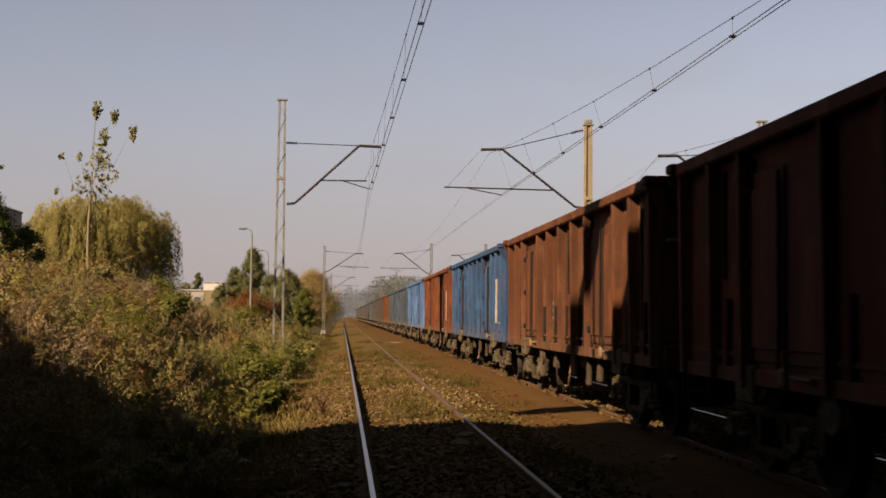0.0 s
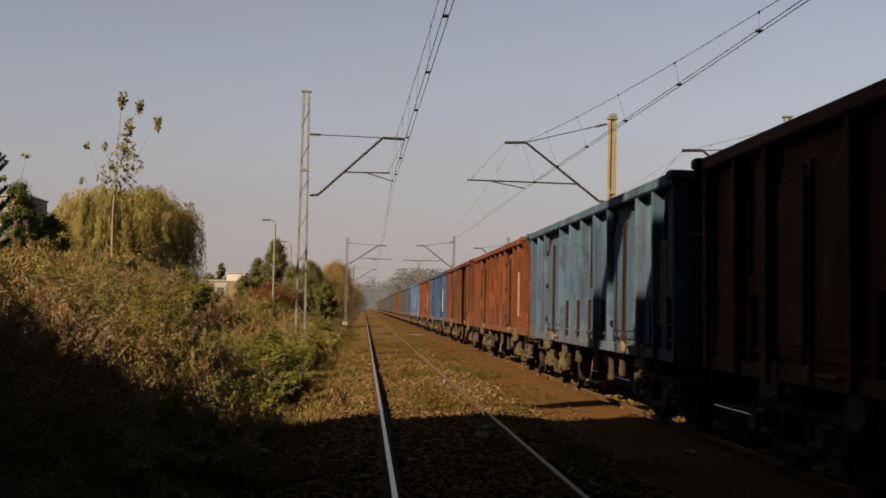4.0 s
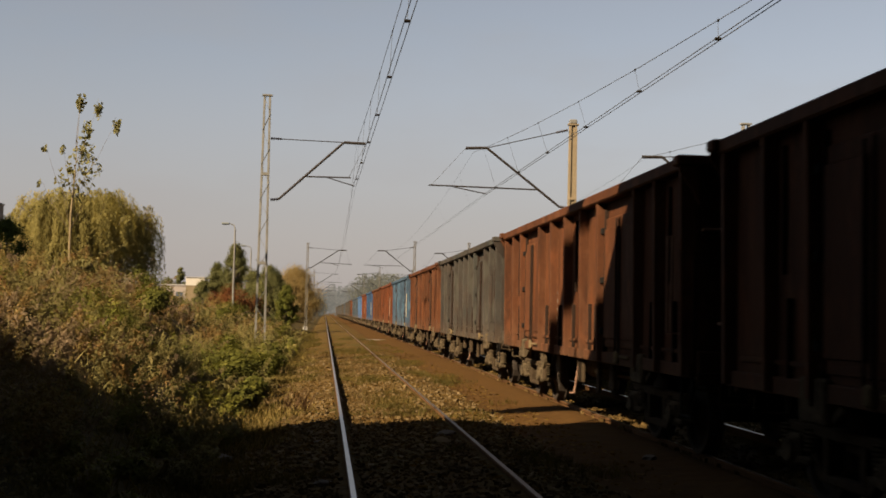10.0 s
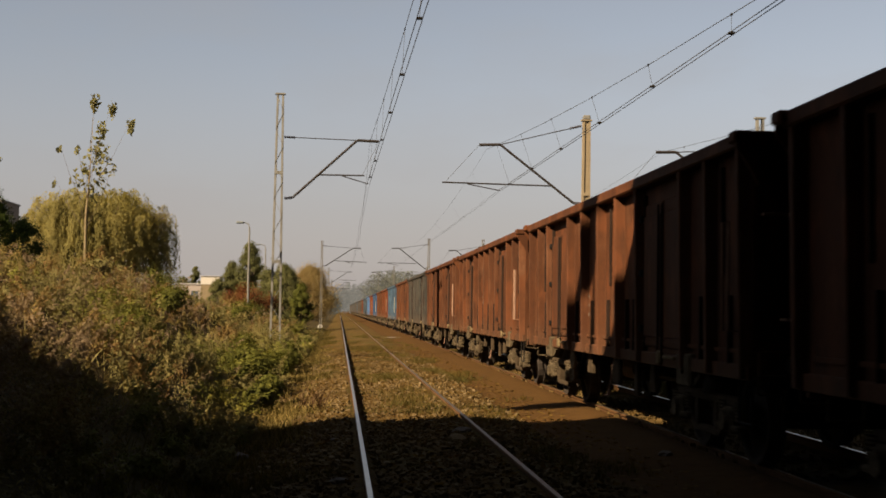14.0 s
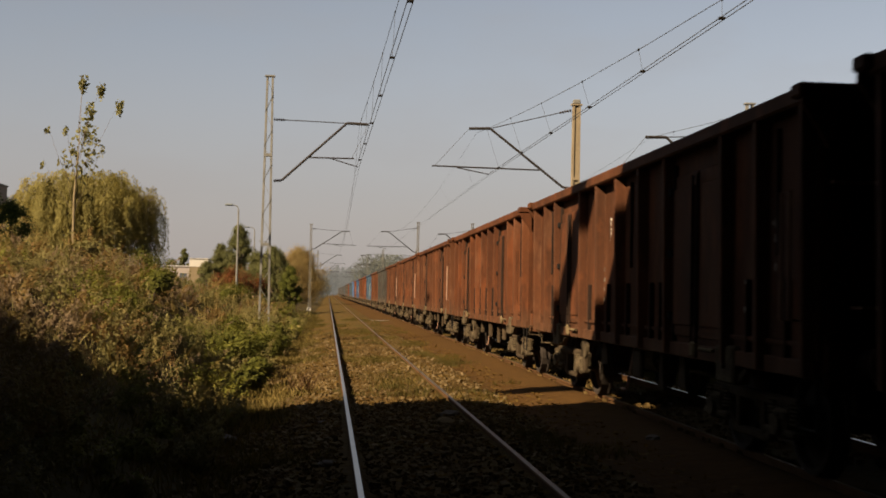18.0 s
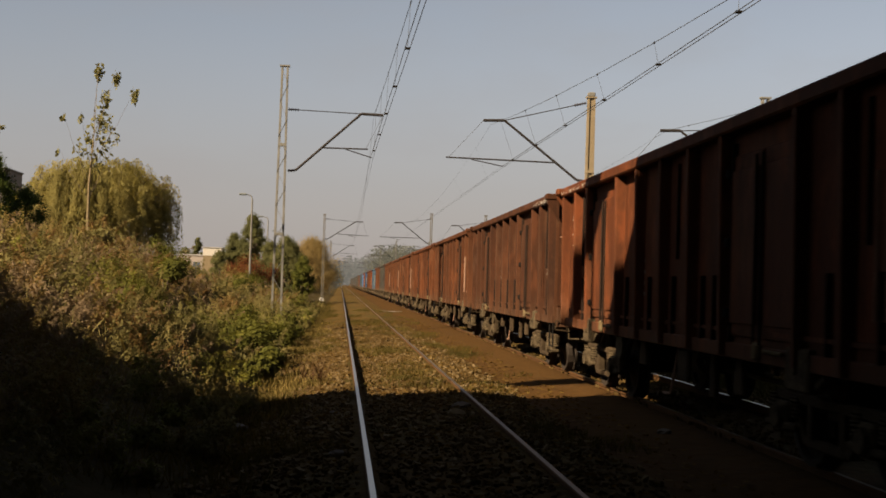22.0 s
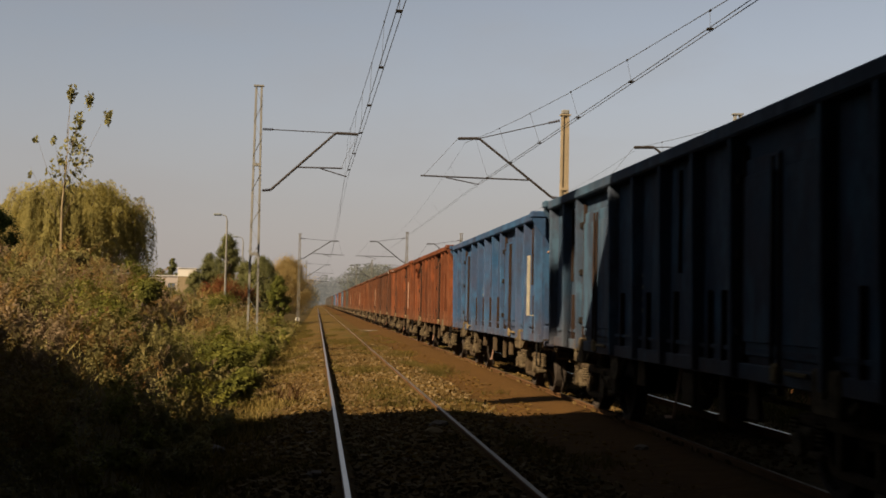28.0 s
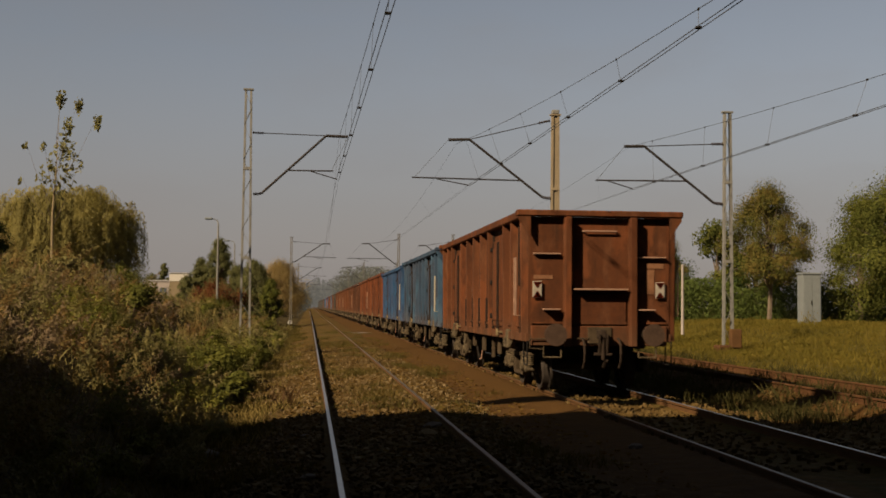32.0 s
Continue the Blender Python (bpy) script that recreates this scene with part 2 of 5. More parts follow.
M_RUSTRAIL = plain("bright_rust", (0.055, 0.026, 0.011), 0.9, 0, 4, 0.4)
M_TANWALL = plain("tan_wall", (0.12, 0.093, 0.055), 0.9, 0, 0.6, 0.2)
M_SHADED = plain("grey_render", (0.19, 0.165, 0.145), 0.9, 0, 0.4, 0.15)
M_STONE = leafy("ballast_stone", [(0.0420, 0.0255, 0.0082), (0.0570, 0.0355, 0.0115), (0.0700, 0.0445, 0.0148), (0.1000, 0.0680, 0.0280)], 0.95, 0, 1.2, 0.8)
M_LITTER = leafy("leaf_litter", [(0.0337, 0.0169, 0.00506), (0.0741, 0.0405, 0.00887), (0.101, 0.0642, 0.0152), (0.054, 0.0303, 0.0076)])
M_BALLAST = ground_mat("ballast_bed", (0.0620, 0.0360, 0.0095), (0.0370, 0.0240, 0.0061), (0.0980, 0.0580, 0.0155), moss=(0.0370, 0.0319, 0.0076))
M_DIRT = ground_mat("rusty_dirt", (0.056, 0.0280, 0.0070), (0.0620, 0.0310, 0.0078), (0.0420, 0.0205, 0.0054), 2.0)
M_SOIL = ground_mat("bank_soil", (0.03817, 0.0273, 0.0093), (0.05456, 0.0372, 0.01305), (0.02728, 0.0248, 0.00744))
M_FIELD = ground_mat("field_grass", (0.0640, 0.0520, 0.0110), (0.0510, 0.0440, 0.0100), (0.082, 0.0610, 0.0160), 1.5)
M_WEED = [
    leafy("weed_green", [(0.0484, 0.0531, 0.0101), (0.0836, 0.0832, 0.0136), (0.1142, 0.1063, 0.0169), (0.1452, 0.1240, 0.0220)], thin=0.2, clumps=1.7, single=0.12),
    leafy("weed_olive", [(0.0700, 0.0640, 0.0225), (0.1100, 0.0940, 0.0330), (0.1500, 0.1230, 0.0440), (0.1900, 0.1500, 0.0580)], thin=0.2, clumps=1.7, single=0.12),
    leafy("weed_rust", [(0.0760, 0.0450, 0.0160), (0.1120, 0.0670, 0.0225), (0.1500, 0.0930, 0.0310), (0.1800, 0.1220, 0.0430)], thin=0.2, clumps=1.7, single=0.12),
    leafy("weed_fluff", [(0.1055, 0.0740, 0.0430), (0.1240, 0.0880, 0.0510), (0.1450, 0.1030, 0.0600), (0.1680, 0.1210, 0.0710)], thin=0.2, clumps=1.7, single=0.12),
    leafy("weed_straw", [(0.0920, 0.0660, 0.0200), (0.1270, 0.0920, 0.0290), (0.1640, 0.1200, 0.0390), (0.1120, 0.0810, 0.0250)], thin=0.2, clumps=1.7, single=0.12),
]
M_GRASS = leafy("grass_blades", [(0.0260, 0.0250, 0.0056), (0.0520, 0.0420, 0.0100), (0.0850, 0.0610, 0.0150), (0.1150, 0.0720, 0.0220)])
M_FIELDGRASS = leafy("field_blades", [(0.054, 0.0475, 0.0070), (0.082, 0.0650, 0.0095), (0.112, 0.0830, 0.0135), (0.130, 0.0930, 0.0170)])
M_WILLOW = leafy("willow_leaves", [(0.120, 0.104, 0.034), (0.165, 0.142, 0.047), (0.208, 0.178, 0.060), (0.262, 0.224, 0.078)], thin=0.5, clumps=1.3, single=0.3)
M_DKGREEN = leafy("dark_leaves", [(0.01302, 0.02217, 0.005481), (0.02604, 0.03949, 0.008221), (0.05208, 0.06714, 0.01096), (0.07378, 0.07899, 0.01644)])
M_GREEN = leafy("green_leaves", [(0.0279, 0.03508, 0.007589), (0.05231, 0.06061, 0.01012), (0.0837, 0.08291, 0.01518), (0.1181, 0.1021, 0.0253)])
M_SPRUCE = leafy("spruce_needles", [(0.01091, 0.02083, 0.01178), (0.02182, 0.03906, 0.01885), (0.04092, 0.05859, 0.02584)])
M_AUTUMN = leafy("autumn_leaves", [(0.165, 0.120, 0.050), (0.185, 0.135, 0.055), (0.205, 0.150, 0.060), (0.175, 0.132, 0.058)], thin=0.5)
M_PALESTONE = leafy("pale_stone", [(0.066, 0.044, 0.018), (0.082, 0.056, 0.024), (0.105, 0.073, 0.034), (0.145, 0.110, 0.062)], 0.95, 0, 1.2, 0.8)
M_REDLEAF = leafy("red_leaves", [(0.0558, 0.01581, 0.00837), (0.093, 0.02898, 0.01116), (0.1117, 0.04743, 0.01674), (0.0465, 0.03162, 0.01116)])
M_SAPLING = leafy("poplar_leaves", [(0.085, 0.082, 0.034), (0.130, 0.122, 0.050), (0.185, 0.165, 0.070)])
# muted greens with the distance haze mixed into the leaf colour
M_FARGREEN = leafy("hazy_green_leaves", [(0.044, 0.048, 0.018), (0.064, 0.066, 0.024), (0.086, 0.083, 0.030), (0.108, 0.099, 0.036)])
M_DULLSTEEL = plain("dull_rail_steel", (0.14, 0.115, 0.085), 0.5, 1.0, 3, 0.3, 0.1)
M_RAILPAINT = plain("chalky_white_paint", (0.17, 0.155, 0.12), 0.8, 0, 7, 0.35)
M_FRAME = plain("bogie_frame", (0.034, 0.024, 0.014), 0.95, 0, 4, 0.6)
M_DISC = plain("worn_buffer_face", (0.034, 0.021, 0.014), 0.9, 0, 5, 0.4)
M_TAG = plain("faded_panel", (0.115, 0.055, 0.028), 0.8, 0, 9, 0.3)
M_RANKWEED = leafy("rank_weeds", [(0.018, 0.018, 0.005), (0.028, 0.026, 0.007), (0.040, 0.034, 0.009), (0.055, 0.044, 0.013)])
M_MIXLEAF = leafy("turning_leaves", [(0.038, 0.046, 0.010), (0.070, 0.070, 0.015), (0.102, 0.076, 0.018), (0.132, 0.076, 0.022)], clumps=1.0)
M_DEADSTEM = leafy("dead_stems", [(0.030, 0.016, 0.007), (0.045, 0.024, 0.010), (0.060, 0.034, 0.014)])
M_NETTLE = leafy("nettle_leaves", [(0.026, 0.030, 0.006), (0.058, 0.060, 0.011), (0.092, 0.090, 0.016), (0.130, 0.118, 0.026)], clumps=3.0, single=0.4)
M_HEDGE = leafy("hedge_leaves", [(0.038, 0.054, 0.012), (0.056, 0.073, 0.016), (0.076, 0.091, 0.020)])


# ---- mesh helpers ----
def part(name, bm, material, parent=None, label=""):
    """Links a bmesh as one mesh object, under a thing or a part."""
    me = bpy.data.meshes.new(name)
    bm.normal_update()
    bm.to_mesh(me)
    bm.free()
    for mat in material if isinstance(material, (list, tuple)) else (material,):
        me.materials.append(mat)
    ob = new(name, me)
    if parent is not None:
        ob.parent = parent
    if label:
        ob["label"] = label
    return ob


def same_mesh(ob, m, parent=None):
    """Another piece on the mesh of ob."""
    o = new(ob.name.split(".")[0], ob.data)
    o.parent = parent if parent is not None else ob.parent
    o.matrix_basis = m
    return o


def empty(name, at=(0, 0, 0)):
    e = new(name)
    e.location = at
    e.empty_display_size = 0.2
    return e


def add_box(bm, lo, hi, bevel=0.0, taper=None):
    """A box between two corners; taper scales its top in x and y."""
    c = [(lo[i] + hi[i]) / 2 for i in range(3)]
    s = [abs(hi[i] - lo[i]) for i in range(3)]
    r = bmesh.ops.create_cube(bm, size=1.0)
    vs = r["verts"]
    for v in vs:
        k = taper if taper and v.co.z > 0 else (1, 1)
        v.co = Vector((v.co.x * s[0] * k[0], v.co.y * s[1] * k[1], v.co.z * s[2])) + Vector(c)
    if bevel:
        es = {e for v in vs for e in v.link_edges}
        bmesh.ops.bevel(bm, geom=list(es), offset=bevel, segments=1, affect="EDGES")
    return vs


def add_rod(bm, a, b, r0, r1=None, n=8):
    """A tapered rod from a to b."""
    a, b = Vector(a), Vector(b)
    d = b - a
    r1 = r0 if r1 is None else r1
    m = Matrix.Translation((a + b) / 2) @ d.to_track_quat("Z", "Y").to_matrix().to_4x4()
    bmesh.ops.create_cone(bm, cap_ends=True, segments=n, radius1=r0, radius2=r1, depth=d.length, matrix=m)


def add_bar(bm, a, b, w, h):
    """A flat bar from a to b of width w and height h."""
    a, b = Vector(a), Vector(b)
    d = b - a
    m = Matrix.Translation((a + b) / 2) @ d.to_track_quat("Z", "Y").to_matrix().to_4x4() @ Matrix.Diagonal((w, h, d.length, 1))
    bmesh.ops.create_cube(bm, size=1.0, matrix=m)


def tube_bm(pts, r, n=6):
    """A bent hose or rod in one piece along the points."""
    bm = bmesh.new()
    rings = []
    for i, p in enumerate(pts):
        d = (pts[min(i + 1, len(pts) - 1)] - pts[max(i - 1, 0)]).normalized()
        u = d.orthogonal().normalized() if i == 0 else (rings[-1][1] - d * rings[-1][1].dot(d)).normalized()
        w = d.cross(u)
        rings.append(([bm.verts.new(p + (u * math.cos(6.28319 * k / n) + w * math.sin(6.28319 * k / n)) * r) for k in range(n)], u))
    for (a, _), (b, _) in zip(rings, rings[1:]):
        for k in range(n):
            bm.faces.new((a[k], a[(k + 1) % n], b[(k + 1) % n], b[k]))
    bm.faces.new(rings[0][0][::-1])
    bm.faces.new(rings[-1][0])
    return bm


def lathe_bm(prof, n=20):
    """A solid turned about the x axis; prof: (x, radius) from end to end."""
    bm = bmesh.new()
    rings = [[bm.verts.new((x, r * math.cos(6.28319 * k / n), r * math.sin(6.28319 * k / n))) for k in range(n)] for x, r in prof]
    for a, b in zip(rings, rings[1:]):
        for k in range(n):
            bm.faces.new((a[k], b[k], b[(k + 1) % n], a[(k + 1) % n]))
    bm.faces.new(rings[0])
    bm.faces.new(rings[-1][::-1])
    bmesh.ops.recalc_face_normals(bm, faces=bm.faces[:])
    return bm


def rods(pairs, r, n=6):
    bm = bmesh.new()
    for a, b in pairs:
        add_rod(bm, a, b, r, n=n)
    return bm


def box_bm(lo, hi, bevel=0.0, taper=None):
    bm = bmesh.new()
    add_box(bm, lo, hi, bevel, taper)
    return bm


def leaf_object(name, verts, mats, parent=None):
    """Very many loose three- or four-sided pieces as one mesh; verts: piece, corner, xyz."""
    verts = np.asarray(verts, dtype=np.float32)
    nf, per = verts.shape[:2]
    me = bpy.data.meshes.new(name)
    me.vertices.add(nf * per)
    me.vertices.foreach_set("co", verts.ravel())
    me.loops.add(nf * per)
    me.loops.foreach_set("vertex_index", np.arange(nf * per, dtype=np.int32))
    me.polygons.add(nf)
    me.polygons.foreach_set("loop_start", np.arange(0, nf * per, per, dtype=np.int32))
    me.update(calc_edges=True)
    for m in mats if isinstance(mats, (list, tuple)) else (mats,):
        me.materials.append(m)
    ob = new(name, me)
    if parent is not None:
        ob.parent = parent
    return ob


RNG = np.random.default_rng(7)


def unit(n):
    v = RNG.normal(size=(n, 3))
    return v / np.linalg.norm(v, axis=1, keepdims=True)


def leaves_at(centres, length, width, droop=0.0, rng_size=0.45, face=None, loose=0.6, small=False):
    """Pointed leaves at the given centres, turned at random, or lying roughly across the directions in face; droop hangs them down; small ones have three corners."""
    c = np.asarray(centres, float)
    n = len(c)
    a = unit(n)
    a[:, 2] = a[:, 2] * (1 - droop) - droop * 1.6
    across = unit(n)
    if face is not None:
        across = face / (np.linalg.norm(face, axis=1, keepdims=True) + 1e-9) + across * loose
        across /= np.linalg.norm(across, axis=1, keepdims=True)
        a -= across * (a * across).sum(1, keepdims=True)
    a /= np.linalg.norm(a, axis=1, keepdims=True) + 1e-9
    s = np.cross(a, across)
    s /= np.linalg.norm(s, axis=1, keepdims=True) + 1e-9
    k = RNG.uniform(1 - rng_size, 1 + rng_size, (n, 1))
    a, s = a * length * k / 2, s * width * k / 2
    if small:
        return np.stack([c - a + s, c - a - s, c + a], 1)
    mid = c + a * 0.15
    return np.stack([c - a, mid + s, c + a, mid - s], 1)


def blades_at(roots, height, width, lean=0.35):
    """Upright blades on the given roots."""
    r = np.asarray(roots, float)
    n = len(r)
    k = RNG.uniform(0.5, 1.3, (n, 1))
    az = RNG.uniform(0, 2 * np.pi, n)
    side = np.stack([np.cos(az), np.sin(az), 0 * az], 1) * width / 2
    tip = np.stack([RNG.normal(0, lean, n), RNG.normal(0, lean, n), np.ones(n)], 1) * height * k
    bend = tip * 0.55
    bend[:, 2] *= 1.15
    return np.stack([r - side, r + side, r + tip + side * 0.15, r + bend - side * 0.8], 1)


def ball_points(n, radii, hollow=0.55, flat=False):
    """Points in the outer part of an ellipsoid."""
    d = unit(n)
    if flat:
        d[:, 2] = np.abs(d[:, 2])
    return d * np.asarray(radii) * RNG.uniform(hollow, 1.0, (n, 1))


def smooth(a, b, x):
    t = np.clip((np.asarray(x, float) - a) / (b - a), 0, 1)
    return t * t * (3 - 2 * t)


# ---- ground ----
T1, T2, T3 = 1.087, 5.243, 10.10      # track centres
GAUGE = 1.595                         # between the rail heads' middles


def bank_height(y):
    return np.interp(y, [-40, 0, 15, 30, 45, 60, 80, 110, 150, 300], [1.9, 2.0, 2.1, 2.3, 2.1, 1.6, 1.1, 0.7, 0.8, 0.6])


def ground_z(x, y):
    """The height of the ground: ballast beds, the weedy bank on one hand, the meadow on the other."""
    x, y = np.asarray(x, float), np.asarray(y, float)
    z = np.interp(x, [-1.5, -1.0, -0.6, 0.1, 0.26, 0.32, 0.62, 1.2, 1.80, 2.0, 2.6, 3.0, 4.30, 4.40, 4.50, 5.2, 5.95, 6.1, 6.7, 7.3, 8.6, 9.2, 9.35, 9.45, 10.8, 10.95, 11.3, 11.8],
                  [-0.22, -0.30, -0.20, -0.09, -0.07, -0.15, -0.15, -0.10, -0.06, -0.06, -0.10, -0.14, -0.04, -0.06, -0.14, -0.14, -0.14, -0.08, -0.12, -0.26, -0.24, -0.04, -0.03, -0.07, -0.07, 0.0, 0.0, -0.1]) + 0 * y
    z = z + (bank_height(y) + 0.2) * smooth(-1.3, -7.6, x)
    lumps = 0.16 * np.sin(x * 1.7 + 0.6 * y) * np.sin(y * 0.53 + 1.3) + 0.12 * np.sin(x * 0.7 - y * 1.1)
    z = z + lumps * smooth(-1.8, -4.0, x) * smooth(-40, -10, x)
    z = z + (0.25 + 0.75 * smooth(13, 21, x)) * smooth(11.6, 12.8, x)
    return z


def grid_mesh(name, xs, ys, mats, pick):
    X, Y = np.meshgrid(xs, ys)
    Z = ground_z(X, Y)
    v = np.stack([X, Y, Z], -1).reshape(-1, 3)
    nx, ny = len(xs), len(ys)
    i = (np.arange(ny - 1)[:, None] * nx + np.arange(nx - 1)[None]).ravel()
    f = np.stack([i, i + 1, i + nx + 1, i + nx], 1)
    me = bpy.data.meshes.new(name)
    me.from_pydata(v.tolist(), [], f.tolist())
    for m in mats:
        me.materials.append(m)
    cx, cy = v[f].mean(1)[:, 0], v[f].mean(1)[:, 1]
    me.polygons.foreach_set("material_index", pick(cx, cy).astype(np.int32))
    me.polygons.foreach_set("use_smooth", np.ones(len(f), bool))
    me.update()
    return new(name, me)


gx = np.concatenate([[-900, -500, -250, -120, -70, -45, -32, -24], np.arange(-18, -1.5, 0.45), np.arange(-1.5, 13, 0.16), np.arange(13, 26, 0.8), [30, 40, 60, 100, 200, 500, 900]])
gy = np.concatenate([[-300, -120, -60, -30], np.arange(-15, 6, 3.0), np.arange(6, 60, 0.6), np.arange(60, 130, 2.5), [140, 160, 190, 230, 300, 400, 600, 1000, 1800]])
ground = grid_mesh("ground", gx, gy, [M_SOIL, M_BALLAST, M_DIRT, M_FIELD],
                   lambda x, y: np.where(x < -1.25, 0, np.where(x > 12.0, 3, np.where(((x > 2.75) & (x < 4.4)) | (x > 8.7), 2, 1))))
tagged(ground, "brown ballast, weedy soil and yellowed grass beside the tracks", "ground", kind="structure")


# ---- tracks ----
def rail_bm(length, step=None):
    """A rail along y with foot, web and head; its top at z = 0."""
    prof = [(-0.07, -0.165), (0.07, -0.165), (0.07, -0.152), (0.012, -0.135), (0.010, -0.045), (0.033, -0.034), (0.033, -0.006), (0.023, 0.0),
            (-0.023, 0.0), (-0.033, -0.006), (-0.033, -0.034), (-0.010, -0.045), (-0.012, -0.135), (-0.07, -0.152)]
    bm = bmesh.new()
    a = [bm.verts.new((x, 0, z)) for x, z in prof]
    b = [bm.verts.new((x, length, z)) for x, z in prof]
    for i in range(len(prof)):
        j = (i + 1) % len(prof)
        f = bm.faces.new((a[i], b[i], b[j], a[j]))
        f.material_index = 0 if prof[i][1] > -0.003 and prof[j][1] > -0.003 else 1
    bm.faces.new(a)
    bm.faces.new(b[::-1])
    return bm


def track(centre, z, shiny, y0=-40.0, y1=700.0, label=""):
    t = empty("railway_track", (centre, 0, z))
    tagged(t, label, "railway track", "railway tracks")
    r = part("rail", rail_bm(y1 - y0), [M_STEEL if shiny else M_RUSTRAIL, M_RAILRUST if shiny else M_RUSTRAIL], t, "polished steel rail head with rusty web" if shiny else "rusty rail")
    r.location = (-GAUGE / 2, y0, 0)
    o = same_mesh(r, pose(GAUGE / 2, y0, 0))
    if shiny:                                  # one rail of each track is duller
        o = r if centre > 3 else o
        o.material_slots[0].link = "OBJECT"
        o.material_slots[0].material = M_DULLSTEEL
    return t


track1 = track(T1, 0.0, True, label="straight track with two worn steel rails in brown ballast")
track2 = track(T2, 0.0, True, label="neighbouring straight track with shiny rails under the wagons")
track3 = track(T3, 0.10, False, label="rusty side track beside the meadow")


# ---- overhead line ----
def add_leg(bm, a, b, w, d):
    """An upright bar from a to b, w across and d deep."""
    lo = [bm.verts.new(a + Vector((sx * w / 2, sy * d / 2, 0))) for sx, sy in ((-1, -1), (1, -1), (1, 1), (-1, 1))]
    hi = [bm.verts.new(b + Vector((sx * w / 2, sy * d / 2, 0))) for sx, sy in ((-1, -1), (1, -1), (1, 1), (-1, 1))]
    for i in range(4):
        bm.faces.new((lo[i], lo[(i + 1) % 4], hi[(i + 1) % 4], hi[i]))
    bm.faces.new(lo[::-1])
    bm.faces.new(hi)


def lattice_mast(x, y, z0, z1, w0, w1, mat, label, name="catenary_mast", web=False, foot=None):
    """Two channel legs that lean together, with batten plates, lacing, a cap and a concrete foot."""
    e = empty(name, (x, y, z0))
    tagged(e, label, "catenary mast", "catenary masts")
    h = z1 - z0
    for s in (-1, 1):
        bm = bmesh.new()
        a, b = Vector((s * (w0 / 2 - 0.01), 0, 0)), Vector((s * (w1 / 2 - 0.01), 0, h))
        add_leg(bm, a, b, 0.02, 0.14)
        for k in (-1, 1):
            off = Vector((-s * 0.035, k * 0.065, 0))
            add_leg(bm, a + off, b + off, 0.05, 0.012)
        part("leg", bm, mat, e)
    n = max(4, int(h / (0.95 if w0 < 0.3 else 0.6)))
    for i in range(0 if web else n):
        za, zb = h * i / n, h * (i + 1) / n
        wa, wb = w0 + (w1 - w0) * za / h, w0 + (w1 - w0) * zb / h
        s = 1 if i % 2 else -1
        bm = bmesh.new()
        add_bar(bm, (-s * wa / 2, -0.07, za), (s * wb / 2, -0.07, zb), 0.03, 0.012)
        add_bar(bm, (-s * wa / 2, 0.07, za), (s * wb / 2, 0.07, zb), 0.03, 0.012)
        part("lacing_bar", bm, mat, e)
    for f in (0.36, 0.7):
        w = w0 + (w1 - w0) * f
        part("batten_plate", box_bm((-w / 2, -0.085, h * f - 0.05), (w / 2, 0.085, h * f + 0.05)), mat, e)
    if web:
        bm = bmesh.new()
        add_leg(bm, Vector((0, -0.02, 0)), Vector((0, -0.02, h)), (w0 + w1) / 2 - 0.06, 0.02)
        part("web_plate", bm, mat, e)
        part("cap_box", box_bm((-w1 / 2 + 0.01, -0.1, h + 0.05), (w1 / 2 - 0.01, 0.1, h + 0.2), 0.02), M_MAST, e)
    part("cap_plate", box_bm((-w1 / 2 - 0.05, -0.1, h), (w1 / 2 + 0.05, 0.1, h + 0.05)), mat, e)
    part("foot_block", box_bm((-w0 / 2 - 0.22, -0.3, -0.45), (w0 / 2 + 0.22, 0.3, 0.02), 0.03), foot or M_CONC, e)
    return e


def insulator(bm, a, b, r=0.055):
    a, b = Vector(a), Vector(b)
    n = 5
    add_rod(bm, a, b, r * 0.4)
    for i in range(n):
        c = a.lerp(b, (i + 0.5) / n)
        d = (b - a).normalized() * 0.018
        add_rod(bm, c - d, c + d, r, r * 0.7, 10)


def cantilever(mast, tie, elbow, end, strut, tube0, tube1, steady, contact):
    """The bracket on a mast: points are (x, z) in the world, at the mast's y."""
    o = mast.location
    P = lambda q: Vector((q[0] - o.x, 0, q[1] - o.z))
    tie, elbow, end, strut, tube0, tube1, steady, contact = map(P, (tie, elbow, end, strut, tube0, tube1, steady, contact))
    part("tie_rod", rods([(tie.lerp(elbow, 0.14), elbow)], 0.016), M_ARM, mast)
    bm = bmesh.new()
    insulator(bm, tie, tie.lerp(elbow, 0.15))
    part("insulator", bm, M_INSUL, mast)
    d = (elbow - strut)
    knee = strut + Vector((math.copysign(0.28, d.x), 0, 0.03))
    bm = bmesh.new()
    insulator(bm, strut, knee, 0.06)
    part("insulator", bm, M_INSUL, mast)
    bm = bmesh.new()
    add_rod(bm, knee, elbow, 0.042)
    add_rod(bm, elbow, end, 0.05)
    part("bracket_tube", bm, M_ARM, mast)
    part("registration_tube", rods([(tube0, tube1)], 0.026), M_ARM, mast)
    part("steady_arm", rods([(steady, contact)], 0.018), M_ARM, mast)
    part("hanger", rods([(end, tube1.lerp(steady, 0.1))], 0.006), M_WIRE, mast)


